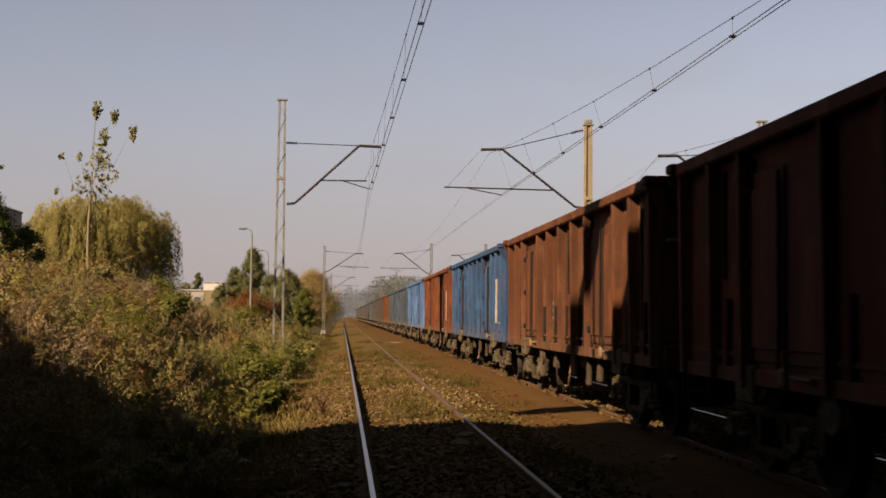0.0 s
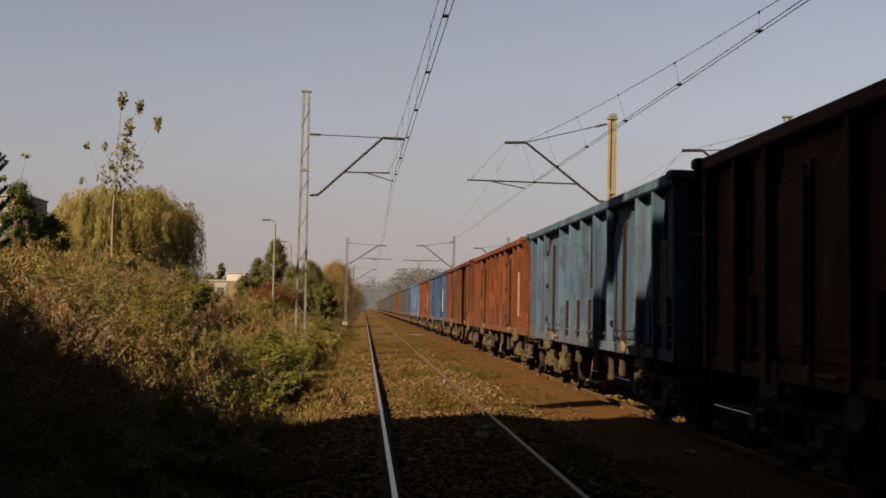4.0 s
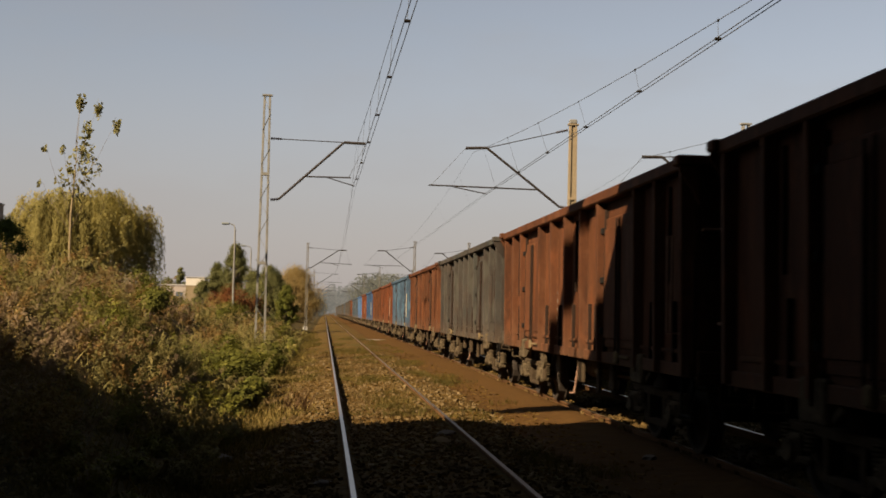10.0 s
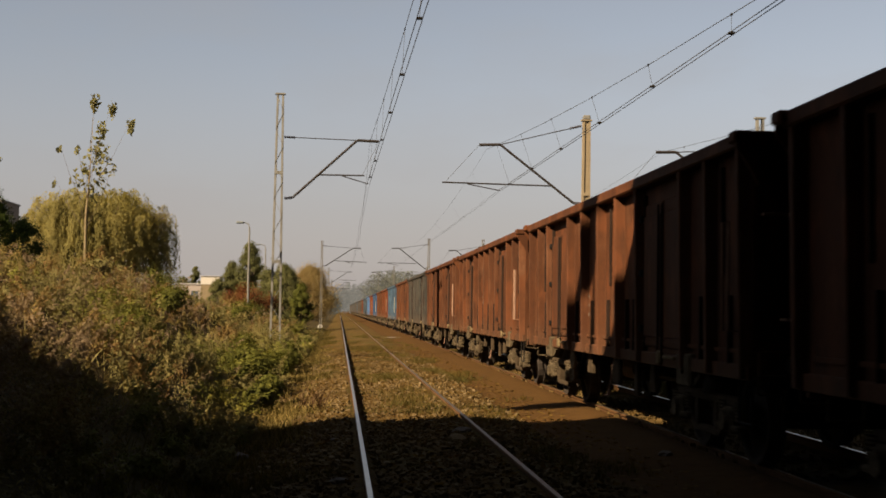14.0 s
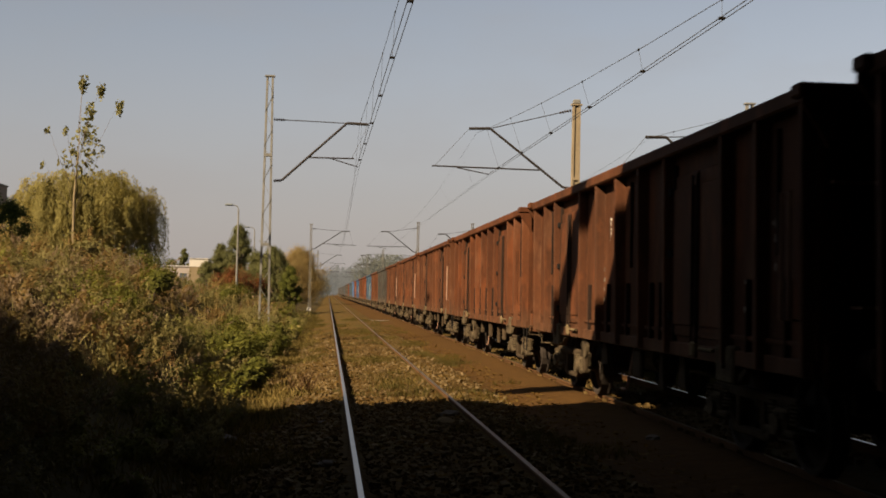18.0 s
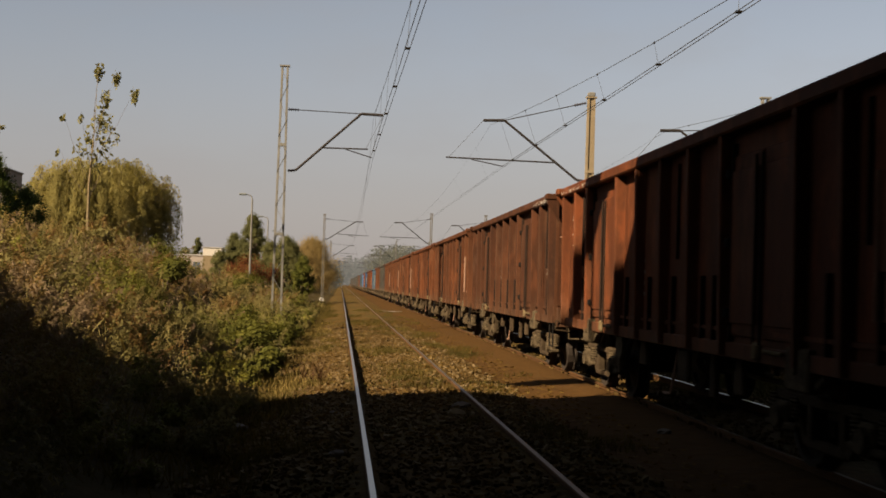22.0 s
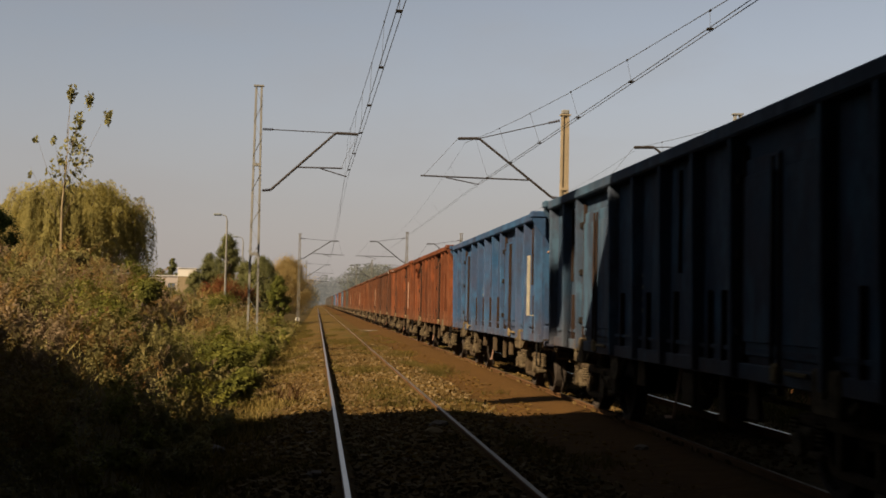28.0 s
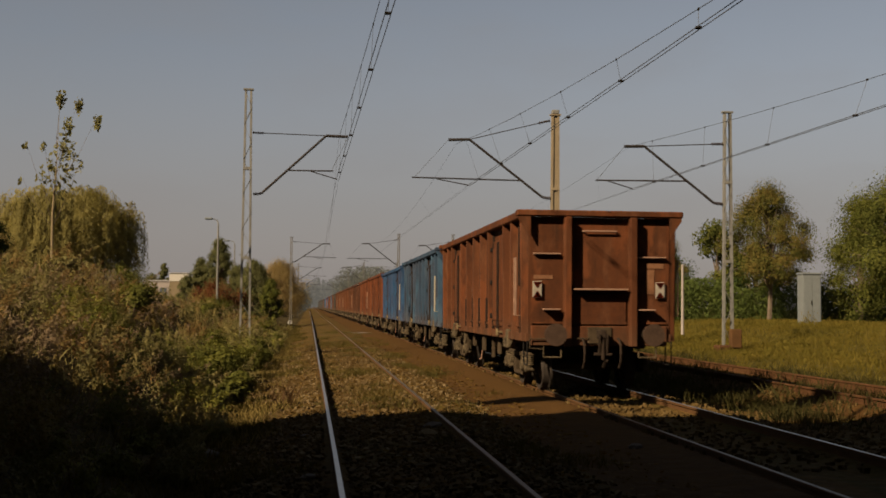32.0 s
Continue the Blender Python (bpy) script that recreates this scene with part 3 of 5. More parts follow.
YA, YB, YC, YD = 42.0, 41.0, 115.0, 38.0
mast_a = lattice_mast(-2.19, YA, -0.1, 9.0, 0.40, 0.25, M_MAST, "pale steel lattice catenary mast on the weedy bank")
cantilever(mast_a, (-2.03, 7.52), (0.51, 7.47), (1.27, 7.45), (-1.98, 5.38), (-0.83, 6.23), (0.78, 6.24), (0.0, 6.21), (0.92, 5.95))
mast_b = lattice_mast(8.43, YB, -0.3, 8.22, 0.34, 0.27, M_YELLOW, "yellowish steel catenary mast between two tracks", web=True)
cantilever(mast_b, (8.25, 8.05), (5.42, 7.32), (4.69, 7.29), (8.27, 5.33), (7.3, 5.93), (3.43, 5.97), (4.3, 5.93), (5.42, 5.73))
mast_d = lattice_mast(13.55, YD, 0.35, 7.97, 0.36, 0.25, M_MAST, "pale steel lattice catenary mast beside the side track", foot=M_RUSTRAIL)
cantilever(mast_d, (13.4, 6.95), (10.76, 6.81), (10.1, 6.79), (13.37, 4.97), (12.14, 5.70), (9.15, 5.67), (9.5, 5.67), (10.39, 5.41))


def far_set(y, left=True, mid=True, right=True):
    k = "slim steel catenary mast standing farther down the line"
    if left:
        m = lattice_mast(-1.75, y, -0.25, 8.0, 0.24, 0.2, M_MASTDK, k)
        cantilever(m, (-1.65, 7.6), (1.2, 7.42), (1.9, 7.43), (-1.65, 5.67), (-0.6, 6.2), (2.5, 6.1), (0.4, 6.15), (1.2, 5.95))
    if mid:
        m = lattice_mast(8.3, y - 2, -0.3, 8.3, 0.26, 0.22, M_MASTDK, k)
        cantilever(m, (8.2, 7.8), (5.5, 7.4), (4.8, 7.38), (8.2, 5.5), (7.2, 6.0), (3.5, 6.0), (4.3, 6.0), (5.4, 5.75))
    if right:
        m = lattice_mast(13.2, y - 4, 0.0, 8.2, 0.26, 0.22, M_MASTDK, k)
        cantilever(m, (13.1, 7.6), (10.7, 7.2), (10.0, 7.18), (13.1, 5.4), (12.1, 5.9), (9.2, 5.9), (9.6, 5.9), (10.4, 5.6))


far_set(YC)
far_set(188.0)
far_set(262.0, right=False)
far_set(336.0, right=False)
white_block = part("marker_stone", box_bm((-0.24, -0.25, 0.0), (0.24, 0.25, 0.42), 0.05, (0.75, 0.75)), M_WHITE)
white_block.location = (-1.75, YC - 0.9, -0.3)
tagged(white_block, "whitewashed concrete marker stone at a mast's foot", "marker stone")


def wire(name, pts, r=0.011):
    cu = bpy.data.curves.new(name, "CURVE")
    cu.dimensions = "3D"
    cu.bevel_depth, cu.bevel_resolution = r, 1
    s = cu.splines.new("POLY")
    s.points.add(len(pts) - 1)
    for p, q in zip(s.points, pts):
        p.co = (*q, 1)
    cu.materials.append(M_WIRE)
    return new(name, cu)


def sagged(a, b, sag, n=14):
    a, b = Vector(a), Vector(b)
    return [a.lerp(b, i / n) - Vector((0, 0, sag * 4 * (i / n) * (1 - i / n))) for i in range(n + 1)]


def line_set(masts, label, sag=0.75):
    """Carrier wire, two contact wires and droppers along a track; masts: (y, carrier x, carrier z, contact x, contact z)."""
    e = empty("overhead_line", (0, 0, 0))
    tagged(e, label, "overhead wire", "overhead wires")
    for p, q in zip(masts, masts[1:]):
        far = p[0] > 20
        wire("carrier_wire", sagged((p[1], p[0], p[2]), (q[1], q[0], q[2]), sag), 0.0035 if far else 0.0065).parent = e
        a, b = Vector((p[3], p[0], p[4])), Vector((q[3], q[0], q[4]))
        for s in (-0.045, 0.045):
            off = Vector((s, 0, 0))
            wire("contact_wire", [a + off, b + off], 0.004 if far else 0.0075).parent = e
        n = max(3, int((q[0] - p[0]) / (4.3 if p[0] < 0 else 9)))
        for i in range(n) if p[0] < 60 else ():
            f = (i + 0.5) / n
            u = Vector((p[1], p[0], p[2])).lerp(Vector((q[1], q[0], q[2])), f) - Vector((0, 0, sag * 4 * f * (1 - f)))
            foot = a.lerp(b, f)
            part("dropper", rods([(u, foot)], 0.0014 if far else 0.0035, 4), M_WIRE, e)
            if not far:
                part("wire_clamp", box_bm(foot - Vector((0.05, 0.035, 0.015)), foot + Vector((0.05, 0.035, 0.025)), 0.008), M_SOOT, e)
                part("wire_clamp", box_bm(u - Vector((0.012, 0.03, 0.02)), u + Vector((0.012, 0.03, 0.02)), 0.005), M_SOOT, e)


line_set([(-28, 1.55, 7.4, 1.5, 5.95), (YA, 0.95, 7.43, 0.92, 5.95), (YC, 1.6, 7.42, 1.2, 5.95), (188, 0.9, 7.42, 0.95, 5.95), (262, 1.3, 7.42, 1.2, 5.95), (336, 1, 7.42, 1, 5.95)],
         "carrier and twin contact wires over the straight track")
line_set([(-28, 7.2, 7.15, 6.3, 5.75), (YB, 4.95, 7.15, 5.42, 5.73), (113, 5.0, 7.4, 5.4, 5.75), (186, 5.4, 7.4, 5.1, 5.75), (260, 5.2, 7.4, 5.3, 5.75), (334, 5.2, 7.4, 5.2, 5.75)],
         "carrier and twin contact wires over the wagons' track", 1.25)
line_set([(-28, 13.0, 6.9, 11.6, 5.3), (YD, 10.3, 6.8, 10.39, 5.41), (111, 10.2, 7.18, 10.4, 5.6), (184, 10.2, 7.2, 10.4, 5.6)],
         "carrier and twin contact wires over the side track", 1.0)

# ---- unseen bridge above and behind the camera, added for its shade, ending 19 m ahead ----
DECK_Y, DECK_Z = 9.8, 9.0


def road_bridge():
    e = empty("road_bridge", (0, 0, 0))
    tagged(e, "unseen concrete bridge added to shade the tracks", "bridge")
    part("deck", box_bm((-11.5, DECK_Y - 60, 7.9), (70, DECK_Y, DECK_Z), 0.05), M_DARKCONC, e)
    # set back, so that the shade ends sooner on the bank
    part("approach", box_bm((-70, DECK_Y - 60, 7.9), (-11.52, DECK_Y - 1.2, DECK_Z), 0.05), M_DARKCONC, e)
    # added walls that keep sky light out of the shade
    for x0, x1, back in ((-70, -11.5, 2.4), (13.5, 70, 1.2)):
        part("abutment", box_bm((x0, DECK_Y - 60, -0.5), (x1, DECK_Y - back, 7.89)), M_DARKCONC, e)
    # added screen on posts, for a second band of shade on the wagons
    part("safety_screen", box_bm((-11.6, DECK_Y - 0.12, DECK_Z + 2.3), (14, DECK_Y - 0.04, DECK_Z + 3.4)), M_GREY, e)
    for x in np.arange(-11.4, 14, 4.2):
        part("screen_post", box_bm((x - 0.05, DECK_Y - 0.2, DECK_Z), (x + 0.05, DECK_Y - 0.12, DECK_Z + 3.4)), M_ARM, e)
    return e


road_bridge()


# ---- wagons ----
L2, LF, HW, ZB, HIGH = 6.53, 6.27, 1.30, 0.95, 3.18    # body to the rear and to the front of the origin, half width, sill and top of the walls


RIBS = (-6.45, -5.4, -4.45, -2.45, -1.3, -0.13, 1.04, 2.19, 4.19, 5.14, 6.19)


def side_rib(x, s, ZT):
    """One stanchion of a side wall: a deep narrow hat section."""
    bm = bmesh.new()
    prof = ((0.07, 0.0), (0.064, 0.02), (0.046, 0.125), (0.036, 0.14), (-0.036, 0.14), (-0.046, 0.125), (-0.064, 0.02), (-0.07, 0.0))
    lo = [bm.verts.new((x + s * d * 0.8, y, ZB)) for y, d in prof]
    hi = [bm.verts.new((x + s * d, y, ZT)) for y, d in prof]
    for i in range(len(prof) - 1):
        bm.faces.new((lo[i], lo[i + 1], hi[i + 1], hi[i]))
    bm.faces.new(lo)
    bm.faces.new(hi)
    bmesh.ops.recalc_face_normals(bm, faces=bm.faces)
    return bm


def bogie_parts(e, y, full=True):
    b = empty("bogie", (0, y, 0))
    b.parent = e
    for s in (-1, 1):
        bm = bmesh.new()
        x0, x1, xm = s * 1.00, s * 1.11, s * 1.055
        add_box(bm, (x0, -1.15, 0.60), (x1, 1.15, 0.70), 0.02)
        add_box(bm, (x0, -0.42, 0.24), (x1, 0.42, 0.32), 0.02)
        for k in (-1, 1):
            add_bar(bm, (xm, k * 0.42, 0.28), (xm, k * 0.75, 0.60), 0.1, 0.09)
            add_box(bm, (x0, k * 0.34 - 0.05, 0.3), (x1, k * 0.34 + 0.05, 0.62), 0.01)
        part("side_frame", bm, M_FRAME, b)
        for k in (-0.9, 0.9):
            bm = bmesh.new()
            add_box(bm, (s * 1.02, k - 0.15, 0.33), (s * 1.17, k + 0.15, 0.60), 0.03)
            add_rod(bm, (s * 1.17, k, 0.46), (s * 1.22, k, 0.46), 0.115, 0.10, 12)
            add_box(bm, (s * 1.03, k - 0.36, 0.36), (s * 1.17, k + 0.36, 0.42), 0.015)
            part("axle_box", bm, M_GEAR, b)
            for q in (-0.26, 0.26) if full else ():
                bm = lathe_bm([(0.46 + 0.018 * i, 0.08 if i % 2 else 0.062) for i in range(12)], 8)
                bmesh.ops.rotate(bm, verts=bm.verts[:], cent=(0, 0, 0), matrix=pose(0, 0, 0, 0, -90, 0).to_3x3())
                bmesh.ops.translate(bm, verts=bm.verts[:], vec=(s * 1.09, k + q, 0.0))
                part("spring", bm, M_GEAR, b)
        if full:
            for k in (-0.47, 0.47):
                part("brake_block", box_bm((s * 0.74, k - 0.05, 0.32), (s * 0.86, k + 0.05, 0.6), 0.015), M_GEAR, b)
    for k in (-0.9, 0.9):
        half = [(1.0, 0.075), (0.9, 0.085), (0.868, 0.16), (0.85, 0.2), (0.80, 0.38), (0.868, 0.40), (0.868, 0.455), (0.74, 0.462), (0.73, 0.49), (0.70, 0.49), (0.70, 0.40), (0.76, 0.38), (0.72, 0.18), (0.68, 0.085)]
        bm = lathe_bm([(-x, r) for x, r in half] + half[::-1], 20)
        part("wheelset", bm, M_WHEEL, b).location = (0, k, 0.46)
    part("bolster", box_bm((-1.0, -0.2, 0.5), (1.0, 0.2, 0.85), 0.03), M_FRAME, b)
    return b


def build_wagon(full=True, ZT=HIGH):
    """An open high-sided four-axle wagon: origin at rail level under its middle, y forward."""
    e = empty("freight_wagon")
    for s in (-1, 1):
        part("side_wall", box_bm((s * (HW - 0.05), -L2, ZB), (s * HW, LF, ZT)), PAINT, e)
        rib = None
        step = 2.0
        for y in RIBS:
            if rib is None:
                rib = part("stanchion", side_rib(s * HW, s, ZT), PAINT, e)
                rib.location = (0, y, 0)
            else:
                same_mesh(rib, pose(0, y, 0))
        bm = bmesh.new()
        add_box(bm, (s * (HW - 0.06), -L2 - 0.05, ZT - 0.03), (s * (HW + 0.165), LF + 0.05, ZT + 0.115), 0.02)
        part("top_rail", bm, PAINT, e)
        part("sill", box_bm((s * (HW - 0.02), -L2, ZB - 0.02), (s * (HW + 0.05), LF, ZB + 0.13), 0.01), PAINT, e)
        for c in (-4.45, 2.19):                            # double doors
            y0 = c + 0.08
            for k in range(2):
                a = y0 + k * (step * 0.5 - 0.05)
                bm = bmesh.new()
                add_box(bm, (s * HW, a, ZB + 0.2), (s * (HW + 0.03), a + step * 0.5 - 0.12, ZT - 0.25), 0.012)
                add_box(bm, (s * (HW + 0.03), a + 0.06, ZB + 0.32), (s * (HW + 0.05), a + step * 0.5 - 0.18, ZT - 0.4), 0.012)
                d = part("door", bm, PAINT, e)
                if full:
                    part("latch_bar", rods([((s * (HW + 0.07), a + (0.05 if k else step * 0.5 - 0.17), ZB + 0.15), (s * (HW + 0.07), a + (0.05 if k else step * 0.5 - 0.17), ZT - 0.3))], 0.016), M_EDGE, d)
                    hinge = None
                    for z in (ZB + 0.42, ZB + 1.12, ZT - 0.42):
                        ya = a + (step * 0.5 - 0.12 if k else 0.0)
                        if hinge is None:
                            hinge = part("hinge", box_bm((s * (HW + 0.02), ya - 0.05, -0.045), (s * (HW + 0.085), ya + 0.05, 0.045), 0.012), M_SOOT, d)
                            hinge.location = (0, 0, z)
                        else:
                            same_mesh(hinge, pose(0, 0, z), d)
            if full:
                part("door_lock", box_bm((s * (HW + 0.04), y0 + 0.82, ZB + 0.0), (s * (HW + 0.10), y0 + 0.98, ZB + 0.17), 0.025), M_LOCK, e)
                part("door_strap", rods([((s * (HW + 0.09), y0 + 0.2, ZB + 0.1), (s * (HW + 0.09), y0 + 0.66, ZB + 0.1))], 0.02), M_LOCK, e)
        if full:
            hb = None
            for y in (-5.95, -5.0, -2.05, -1.65, -0.5, 0.6, 1.8, 4.75):
                if hb is None:
                    hb = part("flap_bar", box_bm((s * HW, -0.011, ZB + 0.12), (s * (HW + 0.055), 0.011, ZB + 0.80), 0.005), M_EDGE, e)
                    hb.location = (0, y, 0)
                else:
                    same_mesh(hb, pose(0, y, 0))
            # dark bars drawn for door seams and the stanchions' shadow lines
            seam = None
            for y in (-4.34, -2.62, 2.31, 4.02):
                if seam is None:
                    seam = part("door_edge_bar", box_bm((s * HW, -0.011, ZB + 0.14), (s * (HW + 0.055), 0.011, ZT - 0.12), 0.004), M_EDGE, e)
                    seam.location = (0, y, 0)
                else:
                    same_mesh(seam, pose(0, y, 0))
            # added half-height dark bars that stand in for stanchion shadows
            half = None
            for y in (-5.7, -0.6, 4.9):
                if half is None:
                    half = part("upper_lock_bar", box_bm((s * HW, -0.011, ZB + 1.0), (s * (HW + 0.04), 0.011, ZT - 0.12), 0.004), M_EDGE, e)
                    half.location = (0, y, 0)
                else:
                    same_mesh(half, pose(0, y, 0))
            bm = bmesh.new()
            add_box(bm, (s * HW, -L2 + 0.3, ZB + 0.235), (s * (HW + 0.035), LF - 0.3, ZB + 0.275))
            part("flap_hinge_rail", bm, PAINT, e)
            for y in (-L2 + 0.12,):
                bm = tube_bm([Vector((s * HW, y, ZB + 0.45)), Vector((s * (HW + 0.2), y, ZB + 0.45)), Vector((s * (HW + 0.2), y, ZB + 1.5)), Vector((s * (HW + 0.2), y + 0.17, ZB + 1.5)),
                              Vector((s * (HW + 0.2), y + 0.17, ZB + 0.45)), Vector((s * HW, y + 0.17, ZB + 0.45))], 0.018)
                part("grab_rail", bm, M_RAILPAINT, e, "pale painted steel grab rail")
                part("foot_step", rods([((s * (HW + 0.02), y - 0.18, ZB), (s * (HW + 0.02), y - 0.18, 0.52)), ((s * (HW + 0.02), y + 0.18, ZB), (s * (HW + 0.02), y + 0.18, 0.52)),
                                        ((s * (HW + 0.02), y - 0.18, 0.52), (s * (HW + 0.02), y + 0.18, 0.52))], 0.014), M_SOOT, e)
    for s, L in ((-1, L2), (1, LF)):
        part("end_wall", box_bm((-HW + 0.05, s * (L - 0.05), ZB), (HW - 0.05, s * L, ZT)), PAINT, e)
        bm = bmesh.new()
        add_box(bm, (-HW - 0.23, s * (L - 0.06), ZT + 0.004), (HW + 0.23, s * (L + 0.15), ZT + 0.119), 0.02)
        part("end_rail", bm, PAINT, e)
        for x in (-0.6, 0.6):
            bm = box_bm((x - 0.065, s * L, ZB - 0.1), (x + 0.065, s * (L + 0.2), ZT), 0.015)
            part("end_post", bm, PAINT, e)
        part("head_stock", box_bm((-HW + 0.05, s * (L - 0.02), 0.86), (HW - 0.05, s * (L + 0.05), 1.22), 0.015), PAINT, e)
        if full:
            # shelves and steps in worn pale tan that includes their sunlit edges
            part("end_shelf", box_bm((-0.49, s * L, 1.86), (0.49, s * (L + 0.24), 1.895), 0.006), M_MARK, e)
            for x in (-1, 1):
                bm = bmesh.new()
                f0, f1 = [bm.faces.new([bm.verts.new((x * a, s * (L + 0.10 + q), z)) for a, z in ((HW - 0.02, ZT), (HW + 0.2, ZT), (HW + 0.2, ZT - 0.06), (HW + 0.05, ZT - 0.27), (HW - 0.02, ZT - 0.4))]) for q in (0.0, 0.03)]
                for k in range(5):
                    bm.faces.new((f0.verts[k], f0.verts[(k + 1) % 5], f1.verts[(k + 1) % 5], f1.verts[k]))
                bmesh.ops.recalc_face_normals(bm, faces=bm.faces[:])
                part("corner_gusset", bm, PAINT, e)
            part("end_shelf", box_bm((-1.22, s * L, 2.5), (-0.72, s * (L + 0.09), 2.53), 0.006), M_MARK, e)
            part("end_shelf", box_bm((0.72, s * L, 2.45), (1.22, s * (L + 0.09), 2.48), 0.006), M_MARK, e)
            part("end_handrail", rods([((-0.3, s * (L + 0.07), 2.93), (0.3, s * (L + 0.07), 2.93)), ((-0.3, s * L, 2.93), (-0.3, s * (L + 0.07), 2.93)), ((0.3, s * L, 2.93), (0.3, s * (L + 0.07), 2.93))], 0.018), M_MARK, e)
            for x in (-0.87, 0.87):
                part("end_step", box_bm((x - 0.17, s * L, 1.5), (x + 0.13, s * (L + 0.2), 1.53), 0.006), M_MARK, e)
            part("end_flap", box_bm((-0.5, s * L, 1.24), (0.5, s * (L + 0.035), 1.8), 0.012), PAINT, e)
            part("end_lip", box_bm((-1.25, s * L, 1.26), (1.25, s * (L + 0.03), 1.29)), PAINT, e)
        for x in (-0.885, 0.885):
            bm = bmesh.new()
            add_rod(bm, (x, s * (L + 0.05), 1.07), (x, s * (L + 0.30), 1.07), 0.125, 0.11, 14)
            add_rod(bm, (x, s * (L + 0.30), 1.07), (x, s * (L + 0.45), 1.07), 0.085, 0.085, 12)
            b = part("buffer", bm, M_BLACK, e)
            bm = bmesh.new()
            add_rod(bm, (x, s * (L + 0.45), 1.07), (x, s * (L + 0.485), 1.07), 0.20, 0.20, 24)
            part("buffer_disc", bm, M_DISC, b)
        if full:
            bm = bmesh.new()
            add_box(bm, (-0.06, s * (L + 0.05), 1.0), (0.06, s * (L + 0.35), 1.16), 0.02)
            add_rod(bm, (0, s * (L + 0.30), 1.05), (0, s * (L + 0.33), 0.62), 0.035)
            add_rod(bm, (0.05, s * (L + 0.33), 0.62), (0.05, s * (L + 0.2), 0.5), 0.04)
            for q in (-0.07, 0.07):
                add_bar(bm, (q, s * (L + 0.36), 1.08), (q, s * (L + 0.30), 0.72), 0.03, 0.05)
            add_rod(bm, (-0.16, s * (L + 0.3), 0.72), (0.16, s * (L + 0.3), 0.72), 0.03)
            part("screw_coupling", bm, M_BLACK, e)
            part("draw_plate", box_bm((-0.22, s * (L + 0.05), 0.9), (0.22, s * (L + 0.08), 1.2), 0.01), M_FRAME, e)
            for x in (-0.32, 0.34):
                pts = [Vector((x, s * (L + 0.05 + 0.22 * math.sin(a)), 1.0 - 0.55 * (1 - math.cos(a)) / 2 * 1.0)) for a in np.linspace(0, math.pi, 7)]
                part("brake_hose", tube_bm(pts, 0.022), M_BLACK, e)
            part("uncoupling_lever", rods([((-HW + 0.02, s * (L + 0.09), 0.98), (-0.2, s * (L + 0.09), 1.0)), ((-HW + 0.02, s * (L + 0.09), 0.98), (-HW + 0.02, s * (L + 0.09), 0.82)), ((-HW + 0.02, s * (L + 0.09), 0.82), (-HW + 0.25, s * (L + 0.09), 0.80))], 0.012), M_FRAME, e)
            for x in (-0.87, 0.87):
                bm = rods([((x - 0.16, s * (L + 0.1), 0.86), (x - 0.16, s * (L + 0.1), 0.66)), ((x + 0.16, s * (L + 0.1), 0.86), (x + 0.16, s * (L + 0.1), 0.66)), ((x - 0.16, s * (L + 0.1), 0.66), (x + 0.16, s * (L + 0.1), 0.66))], 0.016)
                part("shunter_step", bm, M_GEAR, e)
    part("floor_plate", box_bm((-HW + 0.05, -L2 + 0.05, ZB + 0.15), (HW - 0.05, LF - 0.05, ZB + 0.22)), M_GEAR, e)
    for s in (-1, 1):
        part("frame_beam", box_bm((s * 0.45 - 0.1, -L2, 0.86), (s * 0.45 + 0.1, LF, ZB + 0.15)), M_GEAR, e)
        bogie_parts(e, -4.45 if s < 0 else 4.19, full)
    if full:
        for x in (-1.16, 1.16):
            for k, (ya, yb, za) in enumerate(((-2.6, -2.3, 0.55), (-1.7, -1.5, 0.45), (1.2, 1.6, 0.6), (2.7, 2.85, 0.4))):
                part("hanger_bracket", box_bm((x - 0.03, ya, za), (x + 0.03, yb, 0.95), 0.01, (1, 0.5)), M_FRAME, e)
            part("release_lever", rods([((x, -0.2, 0.9), (x * 1.04, -0.05, 0.35)), ((x * 1.04, -0.05, 0.35), (x * 1.04, 0.25, 0.33))], 0.016), M_MARK, e)
        bm = bmesh.new()
        add_rod(bm, (-0.5, 0.6, 0.72), (-0.5, 1.5, 0.72), 0.2, n=12)
        part("brake_tank", bm, M_GEAR, e)
        part("brake_rod", rods([((-0.3, -3.2, 0.6), (-0.3, 3.2, 0.6)), ((-0.9, -0.4, 0.75), (0.9, -0.4, 0.75))], 0.03), M_GEAR, e)
        for s in (-1, 1):
            bm = bmesh.new()
            add_box(bm, (s * 1.2, -0.9, 0.55), (s * 1.26, -0.5, 0.9), 0.02)
            part("lever_plate", bm, M_FRAME, e)
            for y in (-4.45, 4.19):
                bm = bmesh.new()
                add_box(bm, (s * (HW - 0.1), y - 0.26, ZB - 0.2), (s * (HW + 0.075), y + 0.26, ZB + 0.17), 0.025)
                add_rod(bm, (s * (HW + 0.07), y, ZB + 0.0), (s * (HW + 0.10), y, ZB + 0.0), 0.06, 0.05, 10)
                add_bar(bm, (s * (HW - 0.02), y - 0.45, ZB - 0.04), (s * (HW - 0.02), y - 0.2, ZB - 0.18), 0.07, 0.05)
                part("jacking_pad", bm, M_GEAR, e)
            bm = bmesh.new()
            add_rod(bm, (s * 1.25, 2.35, 0.82), (s * 1.29, 2.35, 0.82), 0.2, n=16)
            part("brake_wheel", bm, M_GEAR, e)
